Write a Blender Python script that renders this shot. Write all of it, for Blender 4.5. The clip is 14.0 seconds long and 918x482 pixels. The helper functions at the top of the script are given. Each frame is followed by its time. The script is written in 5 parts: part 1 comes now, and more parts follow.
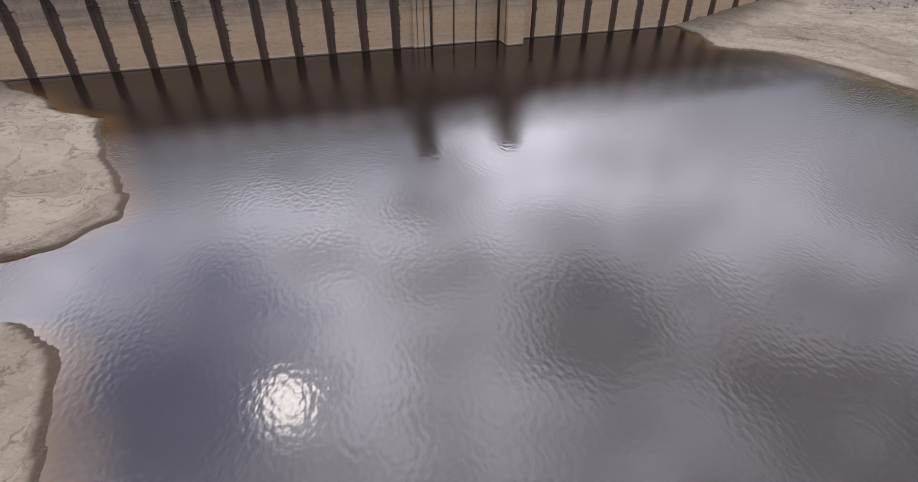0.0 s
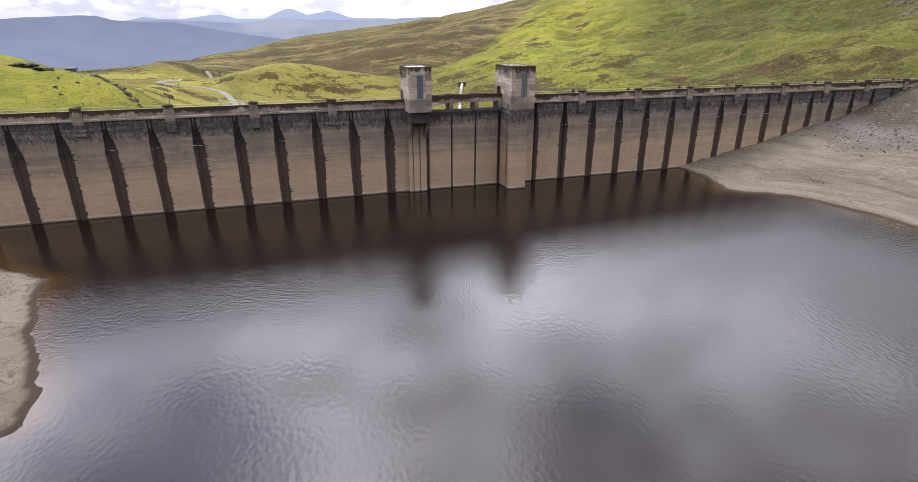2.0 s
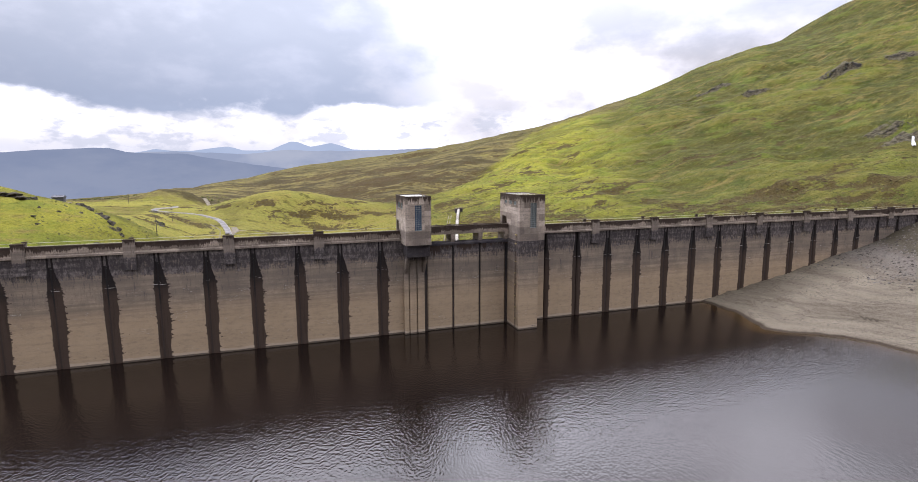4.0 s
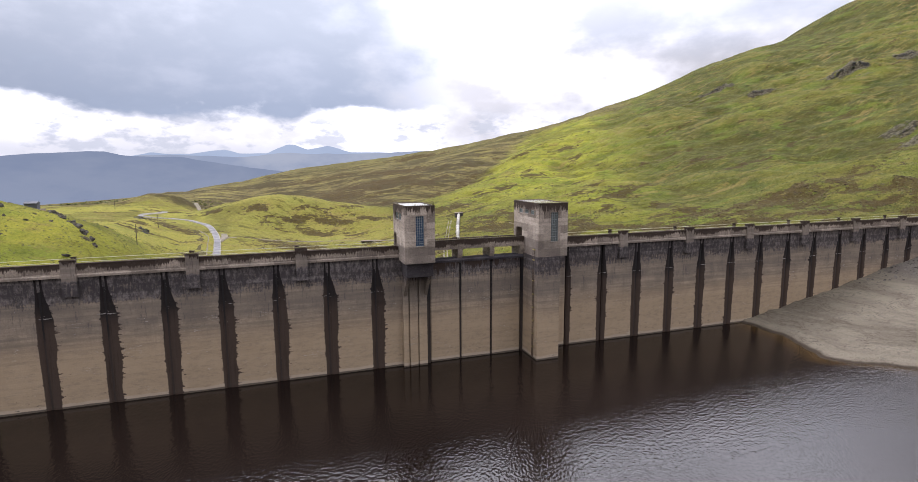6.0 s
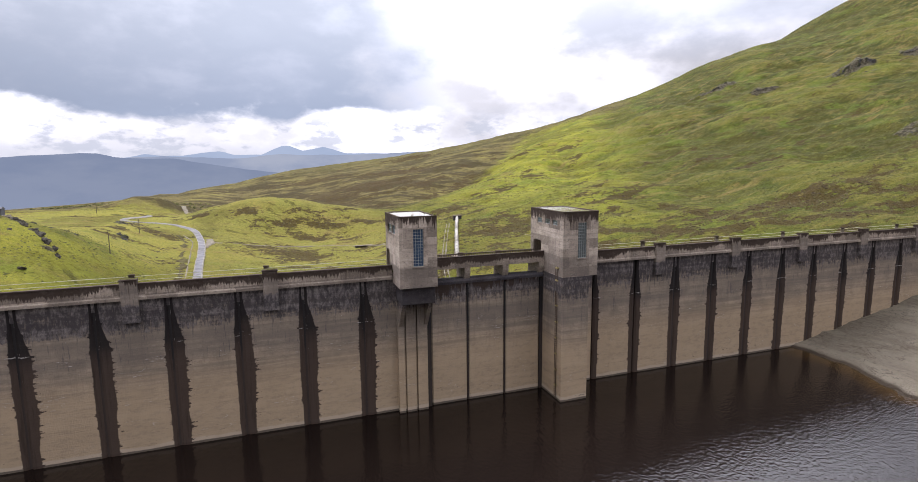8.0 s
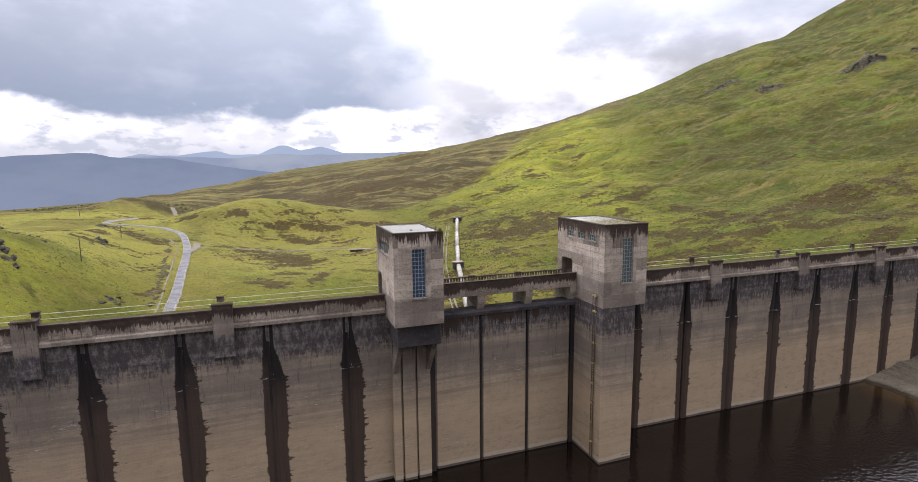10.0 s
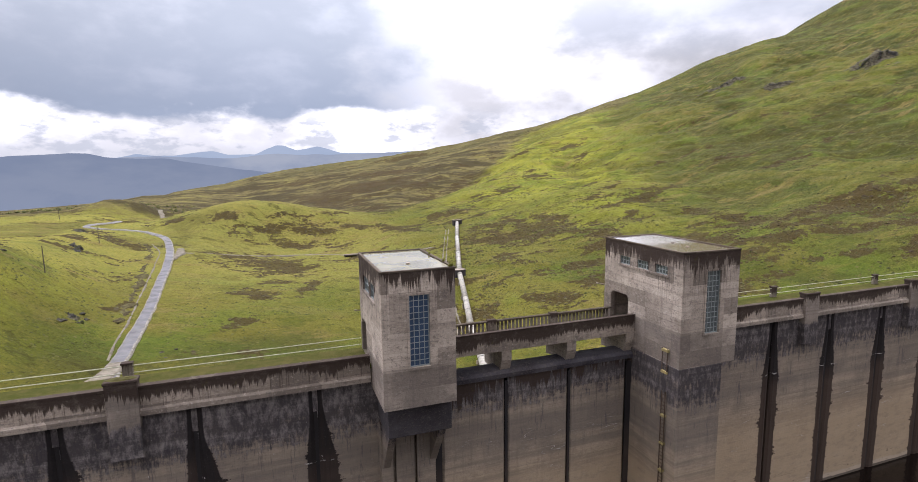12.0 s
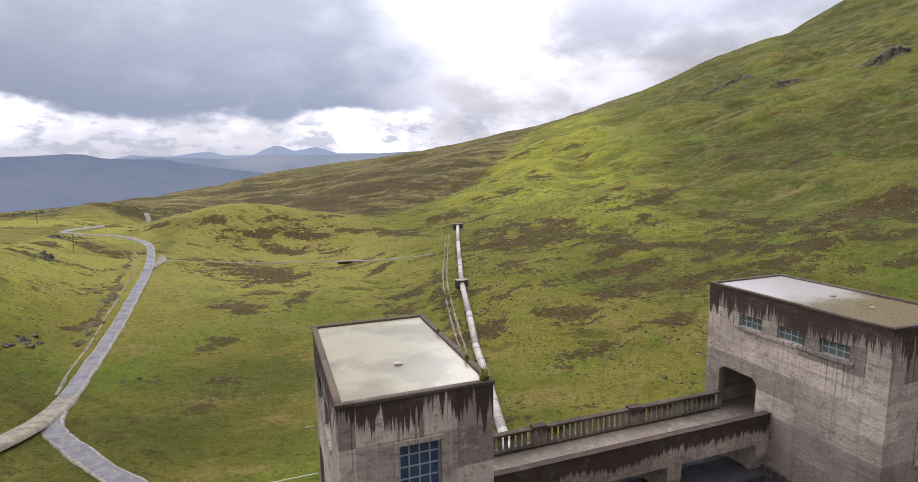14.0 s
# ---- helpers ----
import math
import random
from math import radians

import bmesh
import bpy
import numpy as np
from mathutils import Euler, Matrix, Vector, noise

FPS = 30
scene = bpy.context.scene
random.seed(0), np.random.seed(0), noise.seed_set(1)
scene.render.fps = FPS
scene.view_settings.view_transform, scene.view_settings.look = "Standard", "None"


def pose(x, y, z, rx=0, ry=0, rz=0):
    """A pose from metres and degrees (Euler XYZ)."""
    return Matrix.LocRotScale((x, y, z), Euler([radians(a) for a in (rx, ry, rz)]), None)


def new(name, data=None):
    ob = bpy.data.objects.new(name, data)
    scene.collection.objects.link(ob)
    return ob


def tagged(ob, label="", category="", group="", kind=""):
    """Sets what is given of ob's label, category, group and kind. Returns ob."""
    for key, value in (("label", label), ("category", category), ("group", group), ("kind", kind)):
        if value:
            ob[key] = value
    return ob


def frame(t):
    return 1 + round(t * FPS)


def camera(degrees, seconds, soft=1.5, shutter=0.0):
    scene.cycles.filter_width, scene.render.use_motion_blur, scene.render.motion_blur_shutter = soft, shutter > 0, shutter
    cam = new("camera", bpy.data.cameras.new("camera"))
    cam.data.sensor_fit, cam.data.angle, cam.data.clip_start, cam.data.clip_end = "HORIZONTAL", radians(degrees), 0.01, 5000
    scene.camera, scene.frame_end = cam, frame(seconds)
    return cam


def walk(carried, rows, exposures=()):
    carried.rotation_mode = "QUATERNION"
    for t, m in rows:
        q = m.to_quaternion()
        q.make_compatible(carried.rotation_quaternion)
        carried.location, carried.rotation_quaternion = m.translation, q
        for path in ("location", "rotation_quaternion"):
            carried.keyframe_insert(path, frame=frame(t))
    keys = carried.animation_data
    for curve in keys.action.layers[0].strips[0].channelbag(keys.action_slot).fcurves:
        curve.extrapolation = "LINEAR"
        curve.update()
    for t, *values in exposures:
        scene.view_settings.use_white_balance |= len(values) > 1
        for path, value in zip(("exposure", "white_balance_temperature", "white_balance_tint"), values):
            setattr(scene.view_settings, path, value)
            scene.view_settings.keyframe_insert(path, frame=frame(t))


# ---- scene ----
cam = camera(81.6, 14.0, soft=0.6)
METRES, EYE, TILT, LEAN, TURN = 112.0, 33.4, 0.0, 0.0, -17.3
ROWS = [
    (0.0, 0.0, 0.0, 0.0, -0.04, -34.37, 0.06),
    (0.5, -0.0018, 0.0314, -0.0003, -0.15, -31.27, 0.04),
    (1.0, -0.0014, 0.0655, 0.0003, -0.2, -27.98, 0.07),
    (1.5, -0.0047, 0.0976, -0.0019, -0.42, -24.75, 0.07),
    (2.0, -0.0076, 0.1328, -0.002, -0.63, -21.38, 0.04),
    (2.5, -0.01, 0.1655, -0.0022, -0.77, -18.26, 0.12),
    (3.0, -0.0132, 0.2015, -0.0026, -0.94, -14.91, 0.15),
    (3.5, -0.0161, 0.235, -0.003, -1.09, -11.79, 0.27),
    (4.0, -0.0197, 0.2709, -0.0047, -1.25, -8.41, 0.19),
    (6.5, -0.0348, 0.4438, -0.0043, -1.64, -8.13, 0.45),
    (7.0, -0.0372, 0.4805, -0.0046, -1.76, -8.11, 0.58),
    (7.5, -0.0395, 0.5145, -0.0047, -1.87, -8.1, 0.57),
    (8.0, -0.0413, 0.5516, -0.0045, -1.95, -8.08, 0.57),
    (10.5, -0.0515, 0.7298, -0.0039, -2.26, -8.14, 0.6),
    (11.0, -0.0535, 0.7675, -0.0035, -2.34, -8.15, 0.59),
    (11.5, -0.0549, 0.8029, -0.0027, -2.39, -8.15, 0.64),
    (12.0, -0.0563, 0.842, -0.0017, -2.44, -8.16, 0.71),
    (12.5, -0.0576, 0.8788, -0.0006, -2.49, -8.13, 0.7),
    (13.0, -0.059, 0.9195, -0.0, -2.51, -8.15, 0.76),
    (13.5, -0.0604, 0.9565, 0.0005, -2.56, -8.15, 0.79),
    (14.0, -0.0619, 0.9975, 0.0007, -2.63, -8.12, 0.8),
]
walk(cam, [(t, pose(0, 0, EYE, TILT, LEAN, TURN) @ pose(METRES * x, METRES * y, METRES * z, 90 + pitch, roll, yaw)) for t, x, y, z, yaw, pitch, roll in ROWS],
     [(0.0, -0.02, 6500, 17), (2.5, -0.10, 6500, 17), (4.2, -0.17, 6500, 16), (7.0, -0.25, 6500, 15), (11.0, -0.31, 6500, 15), (13.0, -0.40, 6500, 15), (14.0, -0.52, 6500, 15)])

# ---- sky, sun ----
SUN_AZ, SUN_EL = -9.0, 48.0          # degrees east of the dam's cross direction, and above the horizon


def node(nt, kind, **given):
    """A node with its inputs set by name or n0, n1, ...: values, or sockets to be linked."""
    n = nt.nodes.new(kind)
    for key, value in given.items():
        if key.startswith("n") and key[1:].isdigit():
            slot = n.inputs[int(key[1:])]
        elif key in n.inputs.keys():
            slot = n.inputs[key]
        else:
            slot = None
            if key == "operation":
                n.operation = value
            elif key == "data_type":
                n.data_type = value
            elif key == "blend_type":
                n.blend_type = value
            elif key == "interpolation_type":
                n.interpolation_type = value
            elif key == "feature":
                n.feature = value
            elif key == "noise_dimensions":
                n.noise_dimensions = value
        if slot is not None:
            if isinstance(value, bpy.types.NodeSocket):
                nt.links.new(value, slot)
            else:
                slot.default_value = value
    return n


def maths(nt, op, a, b=0.0, c=0.0):
    return node(nt, "ShaderNodeMath", operation=op, n0=a, n1=b, n2=c).outputs[0]


def ramp(nt, v, a, b, lo=0.0, hi=1.0):
    """A smooth step of v from lo at a to hi at b."""
    n = node(nt, "ShaderNodeMapRange", interpolation_type="SMOOTHSTEP", n0=v, n1=a, n2=b, n3=lo, n4=hi)
    return n.outputs[0]


def mix(nt, f, a, b):
    def colour(v):
        return v if isinstance(v, bpy.types.NodeSocket) else (*v, 1.0)
    return node(nt, "ShaderNodeMix", data_type="RGBA", n0=f, n6=colour(a), n7=colour(b)).outputs[2]


def scaled(nt, c, k):
    return node(nt, "ShaderNodeVectorMath", operation="SCALE", n0=c, Scale=k).outputs[0]


def noise_of(nt, vector, scale, detail=4.0, rough=0.55, stretch=None):
    if stretch:
        vector = node(nt, "ShaderNodeVectorMath", operation="MULTIPLY", n0=vector, n1=stretch).outputs[0]
    return node(nt, "ShaderNodeTexNoise", Vector=vector, Scale=scale, Detail=detail, Roughness=rough).outputs[0]


def make_world():
    world = bpy.data.worlds.new("sky")
    scene.world = world
    world.use_nodes = True
    nt = world.node_tree
    nt.nodes.clear()
    way = node(nt, "ShaderNodeTexCoord").outputs["Generated"]
    xyz = node(nt, "ShaderNodeSeparateXYZ", n0=way)
    x, y, z = xyz.outputs
    sky = nt.nodes.new("ShaderNodeTexSky")
    sky.sky_type, sky.sun_disc = "NISHITA", False
    sky.sun_elevation, sky.sun_rotation = radians(SUN_EL), radians(SUN_AZ)
    sky.altitude, sky.dust_density = 500, 1.5
    blue = node(nt, "ShaderNodeVectorMath", operation="SCALE", n0=node(nt, "ShaderNodeVectorMath", operation="MULTIPLY", n0=sky.outputs[0], n1=(0.7, 0.95, 1.7)).outputs[0], Scale=0.15).outputs[0]
    # a cloud deck seen in perspective: the pattern closes up towards the horizon
    lift = maths(nt, "ADD", maths(nt, "MAXIMUM", z, 0.0), 0.16)
    deck = node(nt, "ShaderNodeCombineXYZ", n0=maths(nt, "DIVIDE", x, lift), n1=maths(nt, "DIVIDE", y, lift), n2=0.0).outputs[0]
    big = noise_of(nt, deck, 1.9, 5, 0.5)
    fine = noise_of(nt, deck, 5.0, 6, 0.6)
    puff = noise_of(nt, way, 6.5, 6, 0.55, (1.0, 1.0, 1.9))
    el = maths(nt, "MULTIPLY", maths(nt, "ARCSINE", z), 57.2958)
    az = maths(nt, "MULTIPLY", maths(nt, "ARCTAN2", x, y), 57.2958)
    rough_el = maths(nt, "ADD", el, maths(nt, "MULTIPLY", maths(nt, "SUBTRACT", puff, 0.5), 7.0))
    rough_az = maths(nt, "ADD", az, maths(nt, "MULTIPLY", maths(nt, "SUBTRACT", puff, 0.5), 26.0))
    # brightness of the cloud: grows towards the veiled sun
    sun_way = (math.sin(radians(SUN_AZ)) * math.cos(radians(SUN_EL)), math.cos(radians(SUN_AZ)) * math.cos(radians(SUN_EL)), math.sin(radians(SUN_EL)))
    near_sun = node(nt, "ShaderNodeVectorMath", operation="DOT_PRODUCT", n0=way, n1=sun_way).outputs["Value"]
    glow = maths(nt, "ADD", maths(nt, "MULTIPLY", maths(nt, "POWER", maths(nt, "MAXIMUM", near_sun, 0.0), 3.0), CLOUD_GLOW), CLOUD_BASE)
    veil = maths(nt, "MAXIMUM", near_sun, 0.0)
    glow = maths(nt, "ADD", glow, maths(nt, "ADD", maths(nt, "MULTIPLY", maths(nt, "POWER", veil, 200.0), 3.0), maths(nt, "MULTIPLY", maths(nt, "POWER", veil, 60.0), 3.2)))
    shade = ramp(nt, maths(nt, "ADD", maths(nt, "MULTIPLY", big, 0.6), maths(nt, "MULTIPLY", fine, 0.4)), 0.36, 0.64, 0.5, 1.6)
    shade = maths(nt, "ADD", 1.0, maths(nt, "MULTIPLY", maths(nt, "SUBTRACT", shade, 1.0), ramp(nt, el, 15.0, 28.0)))
    low = ramp(nt, el, 9.0, 27.0, 0.37, 1.0)
    billow = ramp(nt, puff, 0.34, 0.66, 1.22, 0.70)
    billow = maths(nt, "ADD", 1.0, maths(nt, "MULTIPLY", maths(nt, "SUBTRACT", billow, 1.0), ramp(nt, el, 30.0, 12.0)))
    bright = maths(nt, "MULTIPLY", maths(nt, "MULTIPLY", glow, shade), maths(nt, "MULTIPLY", low, billow))
    white = node(nt, "ShaderNodeVectorMath", operation="SCALE", n0=(0.94, 0.96, 1.06), Scale=bright).outputs[0]
    # a heavy bank over the valley mouth, with a bright band beneath it
    bank = maths(nt, "MULTIPLY", ramp(nt, rough_el, 4.8, 6.2), ramp(nt, rough_az, 23.0, 8.0))
    bank = maths(nt, "MULTIPLY", bank, ramp(nt, rough_el, 34.0, 22.0))
    bank = maths(nt, "MULTIPLY", bank, ramp(nt, az, -75.0, -40.0))
    second = maths(nt, "MULTIPLY", ramp(nt, rough_el, 9.5, 13.5), maths(nt, "MULTIPLY", ramp(nt, rough_az, 24.0, 36.0), ramp(nt, rough_el, 23.0, 15.0)))
    heavy = maths(nt, "MAXIMUM", maths(nt, "MULTIPLY", bank, ramp(nt, puff, 0.25, 0.6, 0.88, 1.0)), maths(nt, "MULTIPLY", second, 0.62))
    grey = mix(nt, ramp(nt, rough_el, 4.0, 17.0), BANK_LOW, BANK_HIGH)
    band = maths(nt, "MULTIPLY", ramp(nt, rough_el, 3.4, 1.6), ramp(nt, puff, 0.42, 0.6))
    white = mix(nt, maths(nt, "MULTIPLY", band, 0.55), white, (0.75, 0.80, 0.92))
    heap = noise_of(nt, way, 15.0, 7, 0.6, (1.0, 1.0, 2.3))
    white = mix(nt, maths(nt, "MULTIPLY", ramp(nt, heap, 0.50, 0.62, 0, 0.75), ramp(nt, el, 6.5, 4.0)), white, (0.70, 0.76, 0.90))
    grey = node(nt, "ShaderNodeVectorMath", operation="SCALE", n0=grey, Scale=ramp(nt, rough_az, -38.0, 6.0, 0.80, 1.06)).outputs[0]
    cloud = mix(nt, heavy, white, grey)
    # gaps in the cover high up
    gap = maths(nt, "MULTIPLY", ramp(nt, big, 0.40, 0.33, 0, 0.45), ramp(nt, el, 24.0, 34.0))
    hole_way = (math.sin(radians(-18)) * math.cos(radians(43)), math.cos(radians(-18)) * math.cos(radians(43)), math.sin(radians(43)))
    hole = node(nt, "ShaderNodeVectorMath", operation="DOT_PRODUCT", n0=way, n1=hole_way).outputs["Value"]
    hole = ramp(nt, maths(nt, "ADD", hole, maths(nt, "MULTIPLY", maths(nt, "SUBTRACT", fine, 0.5), 0.12)), 0.962, 1.002, 0.0, 0.85)
    cover = mix(nt, maths(nt, "MAXIMUM", gap, hole), cloud, blue)
    out = mix(nt, ramp(nt, z, -0.02, 0.01), (0.25, 0.26, 0.28), cover)
    back = node(nt, "ShaderNodeBackground", Color=out, Strength=1.0)
    nt.links.new(back.outputs[0], nt.nodes.new("ShaderNodeOutputWorld").inputs[0])


CLOUD_BASE, CLOUD_GLOW = 1.8, 7.7
BANK_LOW, BANK_HIGH = (0.44, 0.53, 0.71), (0.76, 0.85, 1.02)
make_world()
sun = new("sun", bpy.data.lights.new("sun", "SUN"))
sun.data.energy, sun.data.angle, sun.data.color = 0.16, radians(4.5), (1.0, 0.93, 0.82)
sun.rotation_euler = (radians(90 - SUN_EL), 0, radians(180 - SUN_AZ))


# ---- materials ----
def shader(name, colour, roughness=0.9, bump=None, strength=0.3, distance=0.05, metallic=0.0, specular=0.3, ior=1.45):
    """colour(nt) and bump(nt) give sockets; colour may be a plain triple."""
    m = bpy.data.materials.new(name)
    m.use_nodes = True
    nt = m.node_tree
    b = nt.nodes["Principled BSDF"]
    c = colour(nt) if callable(colour) else (*colour, 1.0)
    r = roughness(nt) if callable(roughness) else roughness
    for key, value in (("Base Color", c), ("Roughness", r)):
        if isinstance(value, bpy.types.NodeSocket):
            nt.links.new(value, b.inputs[key])
        else:
            b.inputs[key].default_value = value
    b.inputs["Metallic"].default_value = metallic
    b.inputs["IOR"].default_value = ior
    b.inputs["Specular IOR Level"].default_value = specular
    if bump:
        n = node(nt, "ShaderNodeBump", Strength=strength, Distance=distance, Height=bump(nt))
        nt.links.new(n.outputs[0], b.inputs["Normal"])
    return m


def place(nt):
    return node(nt, "ShaderNodeNewGeometry").outputs["Position"]


def axes(nt, v):
    return node(nt, "ShaderNodeSeparateXYZ", n0=v).outputs


def concrete(name, drip=None, reach=1.2, algae=False, joints=False, light=(0.36, 0.285, 0.205), dark=(0.23, 0.182, 0.134), lifts=1.5, wear=1.0, tide_top=30.0, base=None):
    """Old board-marked concrete. drip: the height from which black stains run down over about reach metres;
    algae: the black tide band high on the water side; joints: wet dark stains along the block's upright edges."""
    def off(nt, v, gain, mean=0.5):
        return maths(nt, "MULTIPLY", maths(nt, "SUBTRACT", v, mean), gain)

    def colour(nt):
        p = place(nt)
        x, y, z = axes(nt, p)
        patch = noise_of(nt, p, 0.33, 8, 0.65)
        blot = noise_of(nt, p, 1.1, 9, 0.74, (0.62, 0.62, 1.5) if algae else (1.0, 1.0, 1.3))
        runs = noise_of(nt, p, 1.2, 7, 0.7, (2.4, 2.4, 0.14))
        boards = noise_of(nt, p, 1.0, 6, 0.7, (0.10, 0.10, 3.2))
        c = mix(nt, ramp(nt, patch, 0.36, 0.66), light, dark)
        # pours, each a shade of its own
        step = maths(nt, "FLOOR", maths(nt, "DIVIDE", maths(nt, "ADD", z, off(nt, patch, 0.12)), lifts))
        bay = maths(nt, "FLOOR", maths(nt, "DIVIDE", maths(nt, "ADD", x, y), 3.1))
        pour = node(nt, "ShaderNodeTexWhiteNoise", noise_dimensions="2D", Vector=node(nt, "ShaderNodeCombineXYZ", n0=step, n1=bay, n2=0.0).outputs[0]).outputs[0]
        c = mix(nt, maths(nt, "MULTIPLY", maths(nt, "POWER", pour, 1.5), (0.5 if algae else 0.95) * wear), c, (0.150, 0.122, 0.098))
        line = ramp(nt, maths(nt, "ABSOLUTE", maths(nt, "SUBTRACT", maths(nt, "FRACT", maths(nt, "DIVIDE", maths(nt, "ADD", z, off(nt, patch, 0.12)), lifts)), 0.5)), 0.475, 0.498)
        c = mix(nt, maths(nt, "MULTIPLY", line, maths(nt, "MULTIPLY", blot, 0.45)), c, (0.09, 0.075, 0.065))
        c = mix(nt, ramp(nt, blot, 0.50, 0.70, 0, (0.32 if algae else 0.7) * wear), c, (0.105, 0.088, 0.075))
        c = mix(nt, ramp(nt, blot, 0.42, 0.30, 0, (0.25 if algae else 0.5) * wear), c, (0.50, 0.44, 0.38))
        c = mix(nt, ramp(nt, runs, 0.52, 0.68, 0, 0.42 * wear), c, (0.115, 0.095, 0.08))
        c = mix(nt, ramp(nt, boards, 0.52, 0.66, 0, (0.25 if algae else 0.4) * wear), c, (0.15, 0.125, 0.105))
        grit = noise_of(nt, p, 9.0, 4, 0.8)
        pock = noise_of(nt, p, 3.4, 4, 0.75, (0.8, 0.8, 1.4) if algae else (1.0, 1.0, 1.7))
        c = mix(nt, ramp(nt, pock, 0.53, 0.66, 0, 0.30 if algae else 0.55), c, (0.095, 0.08, 0.07))
        c = mix(nt, ramp(nt, pock, 0.44, 0.33, 0, (0.25 if algae else 0.4) * min(1.0, wear)), c, (0.50, 0.43, 0.36))
        c = mix(nt, ramp(nt, grit, 0.56, 0.74, 0, 0.5), c, (0.10, 0.085, 0.075))
        if algae:
            # tan below, drawn out in level bands, greyer above
            bands = noise_of(nt, p, 1.0, 7, 0.7, (0.045, 0.045, 1.5))
            c = mix(nt, ramp(nt, bands, 0.47, 0.60, 0, 0.5), c, (0.14, 0.115, 0.09))
            level = noise_of(nt, p, 1.0, 4, 0.6, (0.018, 0.018, 0.75))
            c = mix(nt, ramp(nt, level, 0.44, 0.60, 0, 0.55), c, (0.155, 0.128, 0.100))
            hair = noise_of(nt, p, 1.0, 6, 0.7, (0.10, 0.10, 6.5))
            c = mix(nt, maths(nt, "MULTIPLY", ramp(nt, hair, 0.60, 0.65, 0, 0.75), ramp(nt, maths(nt, "ADD", z, off(nt, patch, 6.0)), 5.5, 2.0)), c, (0.060, 0.050, 0.042))
            warm = ramp(nt, maths(nt, "ADD", z, off(nt, bands, 4.0)), 11.5, 6.0)
            c = mix(nt, maths(nt, "MULTIPLY", warm, ramp(nt, blot, 0.62, 0.45, 0.48, 0.72)), c, (0.39, 0.29, 0.185))
            scratch = noise_of(nt, p, 1.0, 5, 0.7, (4.5, 4.5, 0.45))
            c = mix(nt, maths(nt, "MULTIPLY", ramp(nt, scratch, 0.57, 0.65, 0, 0.6), ramp(nt, maths(nt, "ADD", z, off(nt, patch, 9.0)), 9.0, 13.0)), c, (0.06, 0.053, 0.052))
            upper = ramp(nt, maths(nt, "ADD", z, off(nt, bands, 3.0)), 8.0, 12.5)
            c = mix(nt, maths(nt, "MULTIPLY", upper, 0.32), c, (0.130, 0.113, 0.104))
            ticks = noise_of(nt, p, 1.5, 5, 0.7, (2.6, 2.6, 0.42))
            cover = maths(nt, "ADD", ramp(nt, z, 13.0, 16.2, 0.0, 1.15), maths(nt, "ADD", off(nt, blot, 1.5), maths(nt, "ADD", off(nt, bands, 1.1), off(nt, ticks, 2.3))))
            mottle = noise_of(nt, p, 1.5, 9, 0.78, (1.5, 1.5, 0.7))
            tide = mix(nt, ramp(nt, maths(nt, "ADD", mottle, off(nt, bands, 0.55)), 0.43, 0.74), (0.034, 0.031, 0.037), (0.215, 0.192, 0.180))
            c = mix(nt, maths(nt, "MULTIPLY", ramp(nt, cover, 0.45, 0.95, 0, 0.84), ramp(nt, maths(nt, "ADD", z, off(nt, ticks, 1.2)), tide_top + 0.15, tide_top - 0.15)), c, tide)
            crack = maths(nt, "ABSOLUTE", maths(nt, "SUBTRACT", noise_of(nt, p, 0.22, 4, 0.6, (0.25, 0.25, 1.6)), 0.52))
            c = mix(nt, maths(nt, "MULTIPLY", ramp(nt, crack, 0.0022, 0.0008, 0, 0.6), maths(nt, "MULTIPLY", ramp(nt, patch, 0.50, 0.58), ramp(nt, z, 13.0, 11.5))), c, (0.5, 0.46, 0.41))
            foot = ramp(nt, maths(nt, "ADD", z, off(nt, patch, 0.7)), 0.80, 0.62)
            c = mix(nt, maths(nt, "MULTIPLY", foot, 0.40), c, (0.47, 0.40, 0.33))
            wet = ramp(nt, maths(nt, "ADD", z, off(nt, patch, 0.3)), 0.34, 0.22)
            c = mix(nt, maths(nt, "MULTIPLY", wet, 0.85), c, (0.06, 0.05, 0.04))
            specks = noise_of(nt, p, 0.8, 7, 0.78, (1, 1, 3.0))
            scum = maths(nt, "MULTIPLY", ramp(nt, z, 3.6, 1.4), ramp(nt, specks, 0.60, 0.66))
            c = mix(nt, maths(nt, "MULTIPLY", scum, 0.8), c, (0.05, 0.043, 0.036))
        if joints:
            # seepage: ragged wet margins beside the open joints
            own = node(nt, "ShaderNodeTexCoord").outputs["Object"]
            ox = axes(nt, own)[0]
            seed = node(nt, "ShaderNodeObjectInfo").outputs["Random"]
            teeth = node(nt, "ShaderNodeTexNoise", Vector=node(nt, "ShaderNodeCombineXYZ", n0=maths(nt, "MULTIPLY", ox, 0.5), n1=maths(nt, "MULTIPLY", seed, 60.0), n2=maths(nt, "MULTIPLY", z, 1.9)).outputs[0], Scale=1.0, Detail=7.0, Roughness=0.74).outputs[0]
